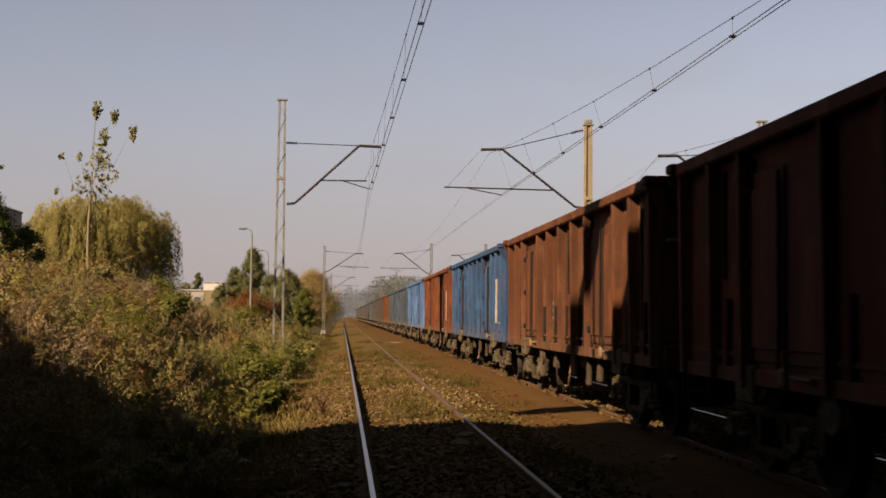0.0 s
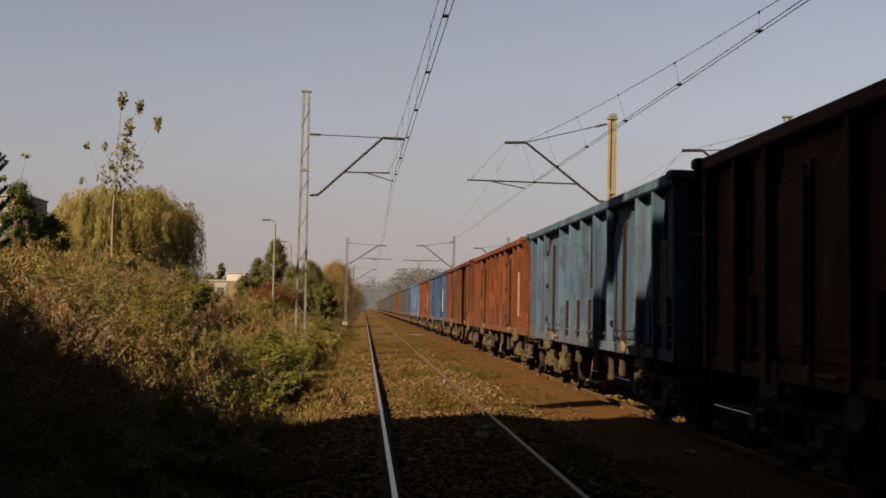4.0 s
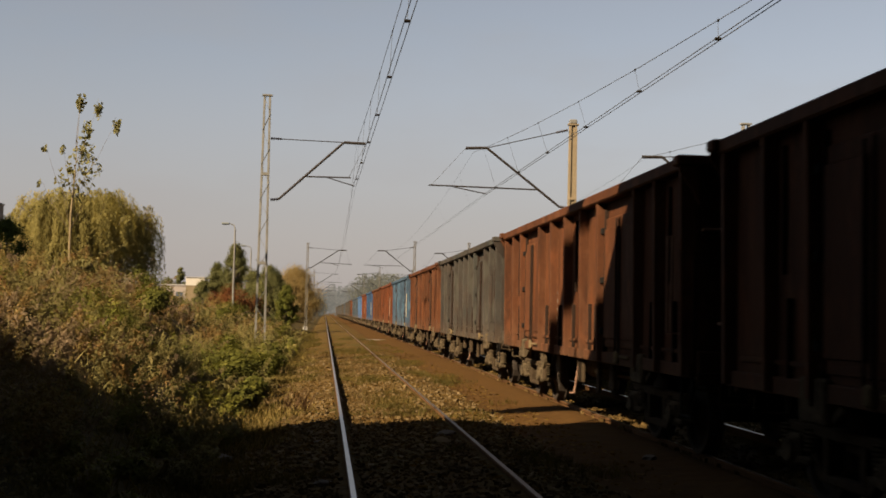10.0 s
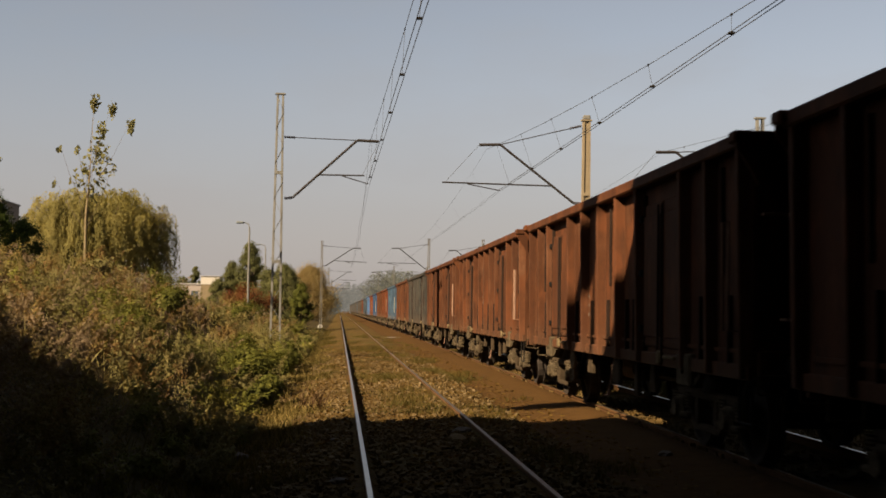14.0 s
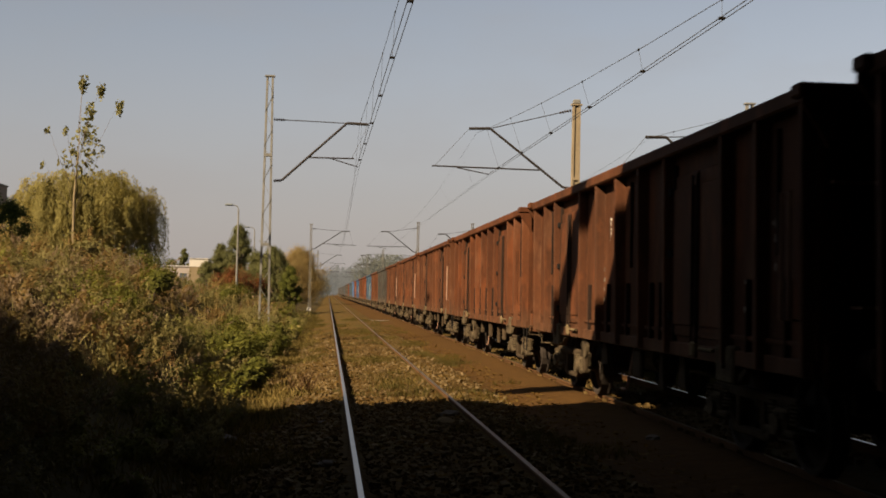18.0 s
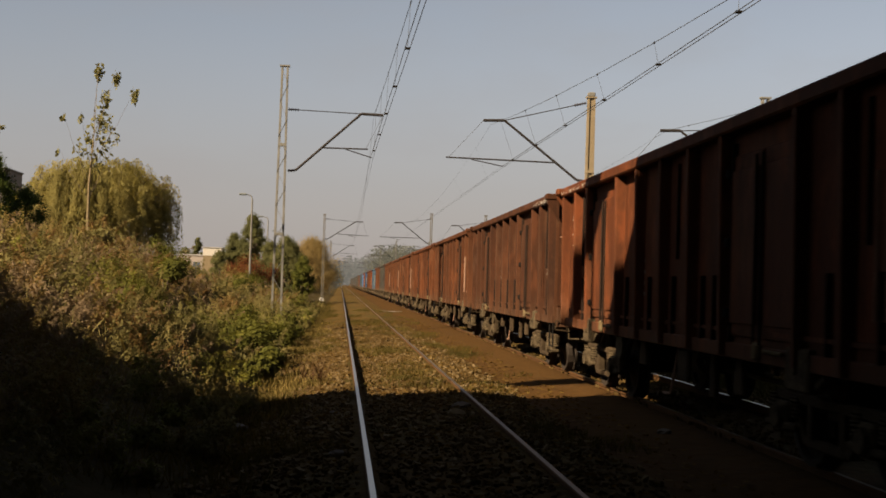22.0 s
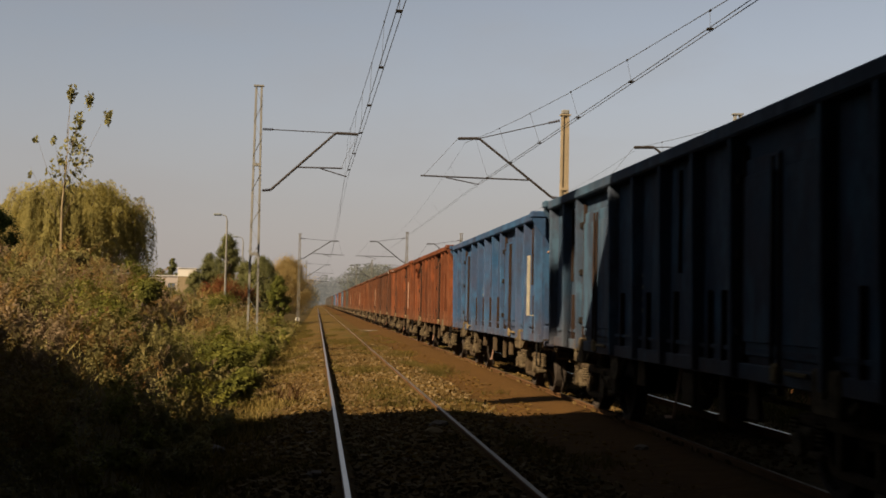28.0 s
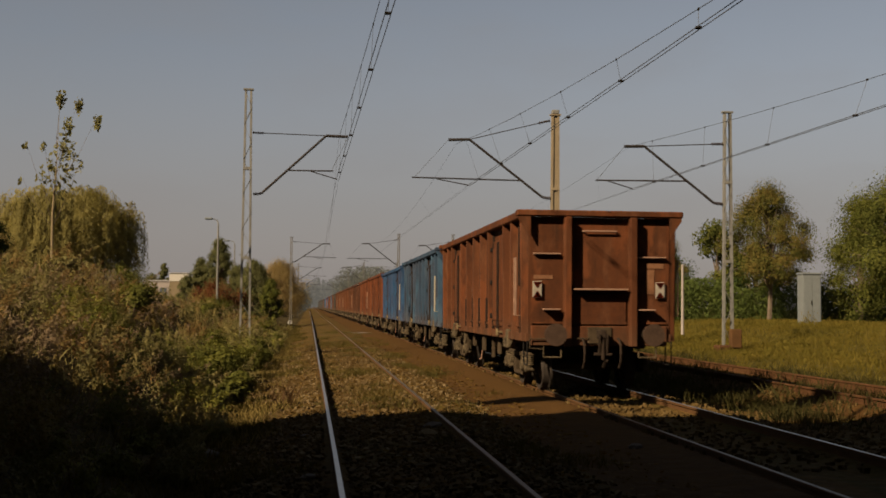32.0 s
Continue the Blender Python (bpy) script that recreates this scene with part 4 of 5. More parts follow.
        for k in range(4):
            part("lettering_bar", box_bm((-HW - 0.006, 0.95 - 0.03 * (k % 2), ZB + 0.98 - 0.14 * k), (-HW - 0.002, 1.16, ZB + 1.03 - 0.14 * k)), M_SIGNWHITE, e)
    return e


BROWN, RUST, ORANGE = (0.067, 0.0232, 0.0093), (0.059, 0.0222, 0.0096), (0.079, 0.0246, 0.0097)
BLUE, STEELBLUE, SKYBLUE, GREYBLUE = (0.014, 0.044, 0.092), (0.021, 0.045, 0.072), (0.038, 0.085, 0.165), (0.026, 0.042, 0.054)
GREY, TAN, DARK, PALEBLUE = (0.030, 0.031, 0.027), (0.034, 0.030, 0.024), (0.045, 0.018, 0.009), (0.030, 0.060, 0.090)
# from wagon 22 on: dull greys and tans that stand in for distance haze
SEQ = [BROWN, STEELBLUE, BLUE, ORANGE, ORANGE, DARK, RUST, BROWN, RUST, RUST, RUST, GREY, RUST, PALEBLUE, ORANGE, RUST, BLUE, ORANGE, SKYBLUE,
       GREYBLUE, GREYBLUE, BROWN, TAN, GREY, TAN, GREYBLUE, GREY, TAN, GREY, GREYBLUE, GREY, TAN, GREY, GREYBLUE, GREY, GREY, TAN, GREY]
WORDS = {BROWN: "dull red-brown", RUST: "rust-brown", ORANGE: "orange-red", BLUE: "deep blue", STEELBLUE: "weathered grey-blue", SKYBLUE: "chalky light blue",
         GREYBLUE: "dark grey-blue", PALEBLUE: "faded pale blue", GREY: "dark grey", TAN: "haze-dulled tan", DARK: "dark sooty brown"}
# how far the train has run: seconds, and metres of its last wagon's front corner past the camera
RUN = [(0.0, -0.75), (1.0, -0.2), (2.0, 0.25), (3.5, 0.45), (5.0, 0.56), (6.0, 0.6), (7.0, 0.57), (8.0, 0.48), (9.0, 0.41), (10.0, 0.38), (11.0, 0.38), (12.0, 0.38), (13.0, 0.36),
       (15.0, 0.15), (17.0, -0.15), (18.0, -0.27), (19.0, -0.34), (20.0, -0.38), (21.0, -0.44), (22.0, -0.52), (23.0, -0.58), (24.5, -0.5), (26.0, -0.2), (27.0, 0.05),
       (28.0, 0.33), (29.0, 0.6), (30.0, 1.05), (31.0, 1.58), (32.0, 2.2)]
PITCH, SPEED = 14.04, 6.7
wagon_full = build_wagon(True)
wagon_low = build_wagon(True, HIGH - 0.08)
wagon_far = build_wagon(False)
LOWER = (2,)                                             # wagons of a slightly lower build
WAGONS = []
for k, paint in enumerate(SEQ):
    src = wagon_low if k in LOWER else wagon_full if k < 24 else wagon_far
    w = src if k in (0, LOWER[0], 24) else copy_thing(src, pose(T2, 0, 0))
    for o in (w, *w.children_recursive):
        o.color = (*paint, 1)
    tagged(w, f"{WORDS[paint]} open high-sided steel freight wagon, streaked with rust", "freight wagon", "wagons of the freight train")
    if k == 0:
        tagged(w, "red-brown open steel freight wagon, last of the train, with tail boards", "freight wagon", "wagons of the freight train")
    # white paint on some; tan puts the rails' sunlit rounding into the colour
    rail_tone = M_RAILPAINT if k in (1, 2, 13, 16) else M_MARK if k in (0, 4, 6, 8, 9, 10, 14, 17) else PAINT
    for o in w.children:
        if o.name.startswith("grab_rail"):
            o.material_slots[0].link = "OBJECT"
            o.material_slots[0].material = rail_tone
    WAGONS.append(w)


def blotches(wagon, spots, out=0.004, tall=2.0):
    """Dried lime spatter on a wagon's side, in many small flakes; spots: place along it, height, size."""
    for y, z, r in spots:
        bm = bmesh.new()
        for i in range(16):
            q = r * RNG.uniform(0.12, 0.42)
            at = Vector((0, RNG.normal(0, 0.9 * r / tall), RNG.normal(0, tall * r)))
            for v in bmesh.ops.create_icosphere(bm, subdivisions=1, radius=q)["verts"]:
                v.co = Vector((v.co.x * 0.08, v.co.y * RNG.uniform(0.4, 0.9), v.co.z * RNG.uniform(0.8, 1.9))) + at
        part("lime_spatter", bm, M_WHITE, wagon).location = (-HW - out, y, z)


blotches(WAGONS[5], [(-6.1, 2.75, 0.08), (-5.9, 2.4, 0.11), (-5.7, 2.05, 0.07), (-6.15, 2.0, 0.06), (-5.2, 2.5, 0.05), (5.85, 2.6, 0.09), (5.7, 2.2, 0.12), (5.95, 1.75, 0.07), (5.45, 2.0, 0.05), (3.2, 2.3, 0.07), (-3.4, 1.9, 0.06), (1.6, 1.5, 0.08)])
blotches(WAGONS[4], [(5.8, 2.55, 0.07), (5.6, 2.1, 0.09), (4.9, 1.4, 0.06)])
blotches(WAGONS[6], [(-5.6, 2.2, 0.07), (-4.9, 1.6, 0.06), (0.6, 2.6, 0.06), (3.0, 2.7, 0.05)])

blotches(WAGONS[5], [(-6.4 + 0.3 * i, 3.2, 0.04) for i in range(6)], 0.168, 0.5)
blotches(WAGONS[4], [(6.1 - 0.35 * i, 3.2, 0.035) for i in range(7)], 0.168, 0.5)

# mended patches on the grey wagon's side
M_PATCHY, M_PATCHB = plain("patch_lime", (0.12, 0.11, 0.055), 0.8, 0, 5, 0.5), plain("patch_blue", (0.015, 0.05, 0.09), 0.8, 0, 5, 0.5)
for y, z0, z1, w, m in ((-6.0, 2.0, 2.75, 0.16, M_PATCHY), (-6.15, 1.25, 1.6, 0.28, M_PATCHB), (-5.7, 1.3, 1.55, 0.12, M_PATCHY), (-2.9, 1.3, 1.5, 0.22, M_WHITE), (1.9, 1.35, 1.55, 0.2, M_WHITE)):
    part("paint_patch", box_bm((-HW - 0.006, y - w / 2, z0), (-HW - 0.001, y + w / 2, z1)), m, WAGONS[11])

M_BOARD = plain("grimy_white_board", (0.19, 0.165, 0.13), 0.8, 0, 8, 0.3)
# red and white tail boards and data panels on the last wagon
for x in (-1.14, 1.12):
    y = -L2 - 0.035
    part("tail_board", box_bm((x - 0.085, y - 0.02, 1.72), (x + 0.085, y, 2.02), 0.008), M_BOARD, WAGONS[0], "white tail board with red triangles")
    bm = bmesh.new()
    for tri in (((-0.08, 2.01), (0.08, 2.01), (0, 1.89)), ((-0.08, 1.73), (0.08, 1.73), (0, 1.85))):
        bm.faces.new([bm.verts.new((x + a, y - 0.026, b)) for a, b in tri])
    bmesh.ops.solidify(bm, geom=bm.faces[:], thickness=0.004)
    part("red_mark", bm, M_RED, WAGONS[0])
part("data_panel", box_bm((-1.2, -L2 - 0.01, 2.06), (-0.85, -L2 - 0.002, 2.13)), M_TAG, WAGONS[0])
part("data_panel", box_bm((0.88, -L2 - 0.01, 1.8), (1.02, -L2 - 0.002, 2.25)), M_TAG, WAGONS[0])
part("data_panel", box_bm((0.88, -L2 - 0.012, 2.27), (1.2, -L2 - 0.004, 2.36)), M_TAG, WAGONS[0])


# ---- plants ----
def bank_weeds():
    """Bushy weeds in drifts of one kind; each bush is a heap of leafy or feathery plumes with dark gaps between them."""
    n = 640
    bx = -1.35 - RNG.beta(1.0, 1.3, n) * 12.5
    by = 9 + RNG.beta(1.0, 1.75, n) * 82
    size = 0.26 + 1.0 * RNG.beta(1.0, 2.6, n)
    size *= np.where(bx > -2.0, 0.6, 1.0) * (1 - 0.5 * smooth(-6.4, -7.6, bx))
    dip = (bx / by > -0.124) & (bx / by < -0.094) & (by > 36)         # a low stretch with a view to the houses
    size = np.where(dip, np.minimum(size, 0.3), size)
    field = np.sin(bx * 0.75 + 1.1) * np.sin(by * 0.31 + 0.4) + 0.6 * np.sin(bx * 1.7 - by * 0.55) + RNG.normal(0, 0.25, n) + 0.55 * smooth(-4.5, -8.5, bx) - 0.35 * smooth(-3.5, -1.5, bx)
    kind = np.digitize(field, [-1.0, 0.0, 0.42, 0.95])           # green, olive, rust, fluff, straw
    kind = np.where((bx > -2.7) & (kind > 1), RNG.integers(0, 2, n), kind)
    clouds, plumes = {k: [] for k in range(5)}, {k: [] for k in range(5)}
    for x, y, r, k in zip(bx, by, size, kind):
        m = int(6 + 11 * r)
        top = ball_points(m, (r, r, r * 1.15), 0.45, flat=True)
        sub = RNG.uniform(0.22, 0.48, m) * (0.35 + 0.5 * r)
        far = y > 40
        for c, q in zip(top, sub):
            kk = int(k) if RNG.uniform() < 0.88 else int(RNG.integers(0, 5))
            cx, cy = x + c[0], y + c[1]
            at = np.array((cx, cy, float(ground_z(cx, cy)) + max(0.05, c[2] * 0.95)))
            if kk > 0 and RNG.uniform() < 0.85:                      # a feathery seed plume, leaning its own way
                lean = np.array((RNG.normal(0.15, 0.6), RNG.normal(0, 0.5), 0.75))
                t = RNG.uniform(0, 1, 90 if far else 190)[:, None]
                w = q * 0.55 * np.sin(np.pi * (0.12 + 0.83 * t))
                out = unit(len(t))
                plumes[kk].append(np.hstack([at + lean * (t - 0.35) * q * 2.6 + out * w * RNG.uniform(0.2, 1, (len(t), 1)), out + c / r * 0.6 + (0, 0, 0.3)]))
            else:
                out = ball_points(60 if far else 130, (q, q, q * 1.1), 0.1)
                clouds[kk].append(np.hstack([out + at, out / q + c / r * 0.6 + (0, 0, 0.3)]))
    words = ("leafy green weeds on the bank", "olive bushy weeds on the bank", "rusty brown withered weeds on the bank", "pinkish-grey seed plumes of weeds on the bank", "straw-coloured dry weeds on the bank")
    for k, mat in enumerate(M_WEED):
        for heap, ln, wd, hang in ((clouds[k], 0.055, 0.028, 0.25), (plumes[k], 0.046, 0.016, 0.0)):
            if not heap:
                continue
            p = np.concatenate(heap)
            near = p[:, 1] < 40
            for sel, f in ((near, 1.0), (~near, 1.7)):
                tagged(leaf_object("bank_weeds", leaves_at(p[sel, :3], ln * f, wd * f, hang, face=p[sel, 3:], loose=0.45, small=True), mat), words[k], "weeds", kind="stuff")


bank_weeds()


def branch_bm(paths, n=6):
    """Tapered limbs; each path is a list of (point, radius)."""
    bm = bmesh.new()
    for path in paths:
        for (a, ra), (b, rb) in zip(path, path[1:]):
            add_rod(bm, a, b, ra, rb, n)
    return bm


def tree(x, y, z, height, radius, mat, label, trunk=0.16, clear=0.25, blobs=26, leaves=170, leaf=0.22, shape=1.0, name="tree", category="tree"):
    """A trunk, limbs and a crown of many small leaf clumps with an uneven outline."""
    e = empty(name, (x, y, z))
    tagged(e, label, category)
    cen = []
    for i in range(blobs):
        f = (i + RNG.uniform(0, 1)) / blobs
        k = (math.sin(math.pi * min(1.0, 0.16 + 0.84 * f)) ** 0.6) * (1 - shape * 0.3 * f)
        a, r = RNG.uniform(0, 6.283), radius * k * math.sqrt(RNG.uniform(0.1, 1.0)) * RNG.uniform(0.75, 1.08)
        cen.append((math.cos(a) * r, math.sin(a) * r, height * (clear + (1 - clear) * f * 0.95) + 0.05 * height))
    limbs = [[((0, 0, -0.2), trunk), ((0.05 * radius, 0, height * 0.45), trunk * 0.7), ((0, 0.04 * radius, height * 0.9), trunk * 0.15)]]
    for c in cen[:: 2]:
        h0 = min(height * 0.85, max(height * clear * 0.9, c[2] * 0.6))
        limbs.append([((0, 0, h0), trunk * 0.4), ((c[0] * 0.5, c[1] * 0.5, (h0 + c[2]) / 2 + 0.05 * height), trunk * 0.2), (c, trunk * 0.05)])
    part("trunk", branch_bm(limbs), M_BARK, e)
    pts = []
    for c in cen:
        rr = RNG.uniform(0.22, 0.40) * radius
        out = ball_points(int(leaves * 2.0), (rr, rr, rr * 0.85), 0.15)
        pts.append(np.hstack([out + np.array(c), out / rr + (c[0] / radius * 0.5, c[1] / radius * 0.5, 0.3)]))
    p = np.concatenate(pts)
    leaf_object("crown", leaves_at(p[:, :3], leaf * 0.8, leaf * 0.42, 0.2, face=p[:, 3:], small=True), mat, parent=e)
    return e


def shrub(x, y, r, h, mat, label, leaves=1500, leaf=0.13, z=None):
    e = empty("shrub", (x, y, float(ground_z(x, y)) if z is None else z))
    tagged(e, label, "shrub")
    stems, pts = [], []
    for i in range(9):
        a = RNG.uniform(0, 6.28)
        k = RNG.uniform(0.2, 0.8)
        c = np.array((math.cos(a) * r * k, math.sin(a) * r * k, h * RNG.uniform(0.45, 0.8)))
        stems.append([((0, 0, -0.1), 0.03), (c * 0.5, 0.02), (c, 0.006)])
        out = ball_points(leaves // 9, (r * 0.5, r * 0.5, h * 0.38), 0.2)
        pts.append(np.hstack([out + c, out / r + c / (2 * r) + (0, 0, 0.2)]))
    p = np.concatenate(pts)
    p[:, 2] = np.maximum(p[:, 2], 0.02)
    part("stem", branch_bm(stems, 5), M_BARK, e)
    leaf_object("foliage", leaves_at(p[:, :3], leaf, leaf * 0.5, face=p[:, 3:], small=True), mat, parent=e)
    return e


def willow(x, y, z, height, radius):
    e = empty("willow_tree", (x, y, z))
    tagged(e, "broad weeping willow with yellow-green hanging foliage", "willow tree")
    limbs = [[((0, 0, -0.3), 0.35), ((0.1, 0, height * 0.35), 0.28), ((0, 0.1, height * 0.75), 0.1)]]
    strands = []
    for i in range(1000):
        d = unit(1)[0]
        d[2] = (1 - min(1.0, math.hypot(d[0], d[1])) ** 3.4) ** 0.3
        top = d * np.array([radius * 0.95, radius * 0.95, height * 0.5]) * RNG.uniform(0.62, 1.0) + np.array([0, 0, height * 0.44])
        rag = 0.95 + 0.16 * noise.noise(Vector(d) * 3.4 + Vector((3, 1, 7)))
        top = top * np.array([rag, rag, 0.97 + 0.10 * noise.noise(Vector(d) * 4.2)])
        drop = RNG.uniform(0.8, 4.6) * (0.45 + 0.55 * np.hypot(*top[:2]) / radius)
        n = int(150 * drop / 2)
        f = RNG.uniform(0, 1, n)[:, None]
        out = np.array([top[0], top[1], 0]) / (np.hypot(top[0], top[1]) + 0.1)
        sway = np.array([RNG.normal(0, 0.16), RNG.normal(0, 0.16), 0])
        arch = out * 0.75 * np.sqrt(f) + np.array([0, 0, 0.25]) * np.sin(np.pi * np.minimum(f * 2.2, 1))
        turn = np.broadcast_to(out * 0.8 + np.array([0, 0, 0.35]) + unit(1)[0] * 0.45, (n, 3))
        strands.append(np.hstack([top - out * 0.4 + arch + sway * f * f * drop + np.array([0, 0, -1.0]) * f * drop + RNG.normal(0, 0.07, (n, 3)), turn]))
        if i % 14 == 0:
            limbs.append([((0, 0, height * 0.3), 0.12), (top * 0.6 + (0, 0, height * 0.1), 0.06), (top, 0.015)])
    for i in range(16):                                              # long thin trails on the sunless flank
        a = RNG.uniform(-0.75, 0.2)
        f = RNG.uniform(0, 1, 110)[:, None]
        foot = np.array([math.cos(a), math.sin(a), 0]) * radius * RNG.uniform(0.76, 0.91)
        trail = foot + np.array([0, 0, height * RNG.uniform(0.5, 0.72)]) - np.array([-0.12, 0, RNG.uniform(1.4, 3.0)]) * f + RNG.normal(0, 0.03, (110, 3))
        strands.append(np.hstack([trail, np.broadcast_to(foot, (110, 3))]))
    part("trunk", branch_bm(limbs), M_BARK, e)
    p = np.concatenate(strands)
    p = p[p[:, 2] > -0.7]
    leaf_object("crown", leaves_at(p[:, :3], 0.15, 0.045, 0.75, face=p[:, 3:], small=True), M_WILLOW, parent=e)
    return e


def spruce(x, y, z, height, radius):
    """Whorls of drooping boughs with upturned tips and hanging sprays."""
    e = empty("spruce_tree", (x, y, z))
    tagged(e, "tall dark green spruce with drooping boughs", "spruce tree")
    limbs, pts = [[((0, 0, -0.3), 0.22), ((0, 0, height), 0.02)]], []
    for h in np.arange(0.6, height - 0.2, 0.5):
        turn = RNG.uniform(0, 6.28)
        for q in range(9):
            a = turn + q * 0.698 + RNG.normal(0, 0.1)
            r = radius * (1 - h / height) * RNG.uniform(0.78, 1.08) + 0.15
            f = np.linspace(0, 1, max(6, int(26 * r)))
            path = np.stack([np.cos(a) * r * f, np.sin(a) * r * f, h + r * (-0.8 * f + 0.68 * f * f * f) + RNG.normal(0, 0.08)], 1)
            limbs.append([(tuple(path[0]), 0.03), (tuple(path[len(f) // 2]), 0.02), (tuple(path[-1]), 0.006)])
            m = np.repeat(path, 9, 0)
            k = np.repeat(f, 9)
            side = RNG.normal(0, 1, len(m)) * 0.16 * (1.15 - k) * min(1.0, r / 1.5)
            m = m + np.stack([-np.sin(a) * side, np.cos(a) * side, -RNG.uniform(0, 0.42, len(m)) * (1.15 - k)], 1)
            pts.append(m)
    part("trunk", branch_bm(limbs, 5), M_BARK, e)
    leaf_object("crown", leaves_at(np.concatenate(pts), 0.2, 0.06, 0.35, small=True), M_SPRUCE, parent=e)
    return e


willow(-13.75, 70.0, 2.2, 6.5, 4.9)
tree(-21.1, 75.0, 1.6, 6.9, 2.0, M_DKGREEN, "dense dark green bushy pine above the bank", 0.2, 0.0, 70, 190, 0.17, 0.7)
spruce(-20.2, 58.0, 1.8, 15.0, 5.1)
tree(-18.8, 78.0, 1.8, 4.7, 2.6, M_DKGREEN, "dark green bushy tree beside the willow", 0.12, 0.0, 40, 190, 0.17)
tree(-15.9, 62.0, 2.0, 3.7, 1.7, M_DKGREEN, "dark green bushy tree at the willow's foot", 0.1, 0.0, 40, 190, 0.13)
tree(-8.8, 120.0, 0.6, 7.2, 1.75, M_FARGREEN, "tall bushy green tree beyond the lamps", 0.14, 0.0, 110, 190, 0.16, 1.0)
tree(-10.7, 121.0, 0.6, 5.3, 1.6, M_FARGREEN, "green tree beside the taller one beyond the lamps", 0.12, 0.0, 70, 190, 0.16)
tree(-11.9, 119.0, 0.6, 3.6, 1.3, M_FARGREEN, "low green tree beyond the lamps", 0.1, 0.0, 40, 170, 0.16)
tree(-4.5, 100.0, 0.4, 4.6, 1.9, M_FARGREEN, "green bushy tree at the line's edge", 0.1, 0.0, 100, 170, 0.14)
tree(-3.15, 99.0, 0.3, 3.2, 1.15, M_GREEN, "dark green bush at the line's edge", 0.08, 0.0, 50, 150, 0.14)
tree(-6.2, 104.0, 0.6, 4.1, 1.8, M_FARGREEN, "green bushy young tree", 0.08, 0.0, 70, 170, 0.14)
tree(-4.2, 170.0, 0.3, 6.9, 4.3, M_AUTUMN, "broad tree in golden autumn leaf", 0.2, 0.0, 120, 300, 0.17, 0.7)
tree(-9.5, 185.0, 0.3, 6.0, 4.2, M_AUTUMN, "golden autumn tree behind the mast", 0.2, 0.0, 60, 240, 0.2)
for x, h, r in ((-42.0, 7.4, 4.5), (-36.4, 7.8, 4.0), (-33.6, 10.4, 2.0), (-25.4, 7.2, 2.6), (-22.0, 7.6, 3.0)):
    tree(x, 285.0, 0.4, h, r, M_FARGREEN, "hazy tree far behind the houses", 0.2, 0.0, 40, 110, 0.4)
for x, y, r, h in ((-7.2, 95.0, 1.3, 2.5), (-5.7, 96.0, 1.1, 2.2), (-8.4, 97.0, 1.0, 2.2)):
    shrub(x, y, r, h, M_REDLEAF, "shrub with reddened autumn leaves", 2600, 0.13)
for x, y, r, h in ((-1.35, 21.5, 0.35, 0.45), (-1.3, 23.2, 0.4, 0.5), (-1.5, 33.5, 0.5, 0.6), (-1.85, 25.5, 0.55, 0.75), (-1.55, 30.0, 0.5, 0.7), (-2.3, 28.2, 0.7, 0.8), (-1.6, 36.5, 0.5, 0.75), (-2.7, 33.0, 0.6, 0.8)):
    shrub(x, y, r, h, M_NETTLE, "low leafy green shrub at the bank's foot", 2600, 0.085)
for x, y, r, h in ((-4.3, 30.0, 0.6, 0.8), (-5.2, 38.0, 0.7, 0.9), (-6.4, 33.0, 0.6, 0.8), (-3.9, 46.0, 0.7, 1.0), (-9.2, 52.0, 1.0, 1.4), (-8.0, 56.0, 0.9, 1.5), (-4.6, 60.0, 0.6, 0.9), (-4.9, 66.0, 0.9, 1.2), (-8.6, 44.0, 0.7, 0.9)):
    shrub(x, y, r, h, M_WEED[1] if int(y) % 2 else M_NETTLE, "leafy green shrub among the weeds", 2400, 0.09)


def sapling():
    e = empty("sapling", (-7.86, 38.0, 2.0))
    tagged(e, "thin young poplar with few leaves, mostly at the tips", "sapling")
    tips = [((0.13, 6.05), 0.17, 60), ((0.72, 5.85), 0.15, 50), ((1.29, 5.36), 0.15, 46), ((0.42, 5.15), 0.2, 50), ((0.2, 4.55), 0.3, 60), ((0.5, 4.3), 0.25, 34), ((-0.9, 4.56), 0.08, 9),
            ((-0.25, 4.55), 0.09, 10), ((-0.1, 3.95), 0.3, 40), ((-1.05, 3.55), 0.07, 7), ((0.35, 3.7), 0.28, 36), ((-0.35, 3.6), 0.2, 22), ((0.75, 4.0), 0.12, 14), ((0.1, 3.3), 0.25, 26)]
    limbs = [[((0, 0, -0.1), 0.05), ((-0.02, 0, 2.3), 0.036), ((0.08, 0, 4.0), 0.009), ((0.13, 0, 6.1), 0.003)]]
    pts = []
    for (x, z), r, n in tips:
        y = RNG.uniform(-0.4, 0.4)
        z0 = max(1.8, z - 1.6 - abs(x) * 0.6)
        limbs.append([((0.04 * z0 / 4, 0, z0), 0.008), ((x * 0.6, y * 0.6, (z0 + z) / 2 + 0.05), 0.0045), ((x, y, z), 0.002)])
        pts.append(ball_points(int(n * 1.5), (r * 0.95, r, r * 2.1), 0.1) + (x, y, z - 0.22))
    part("trunk", branch_bm(limbs[:1], 6), M_TANBARK, e)
    for limb in limbs[1:]:
        part("branch", branch_bm([limb], 5), M_BARK, e)
    leaf_object("foliage", leaves_at(np.concatenate(pts), 0.13, 0.085, 0.5), M_SAPLING, parent=e)


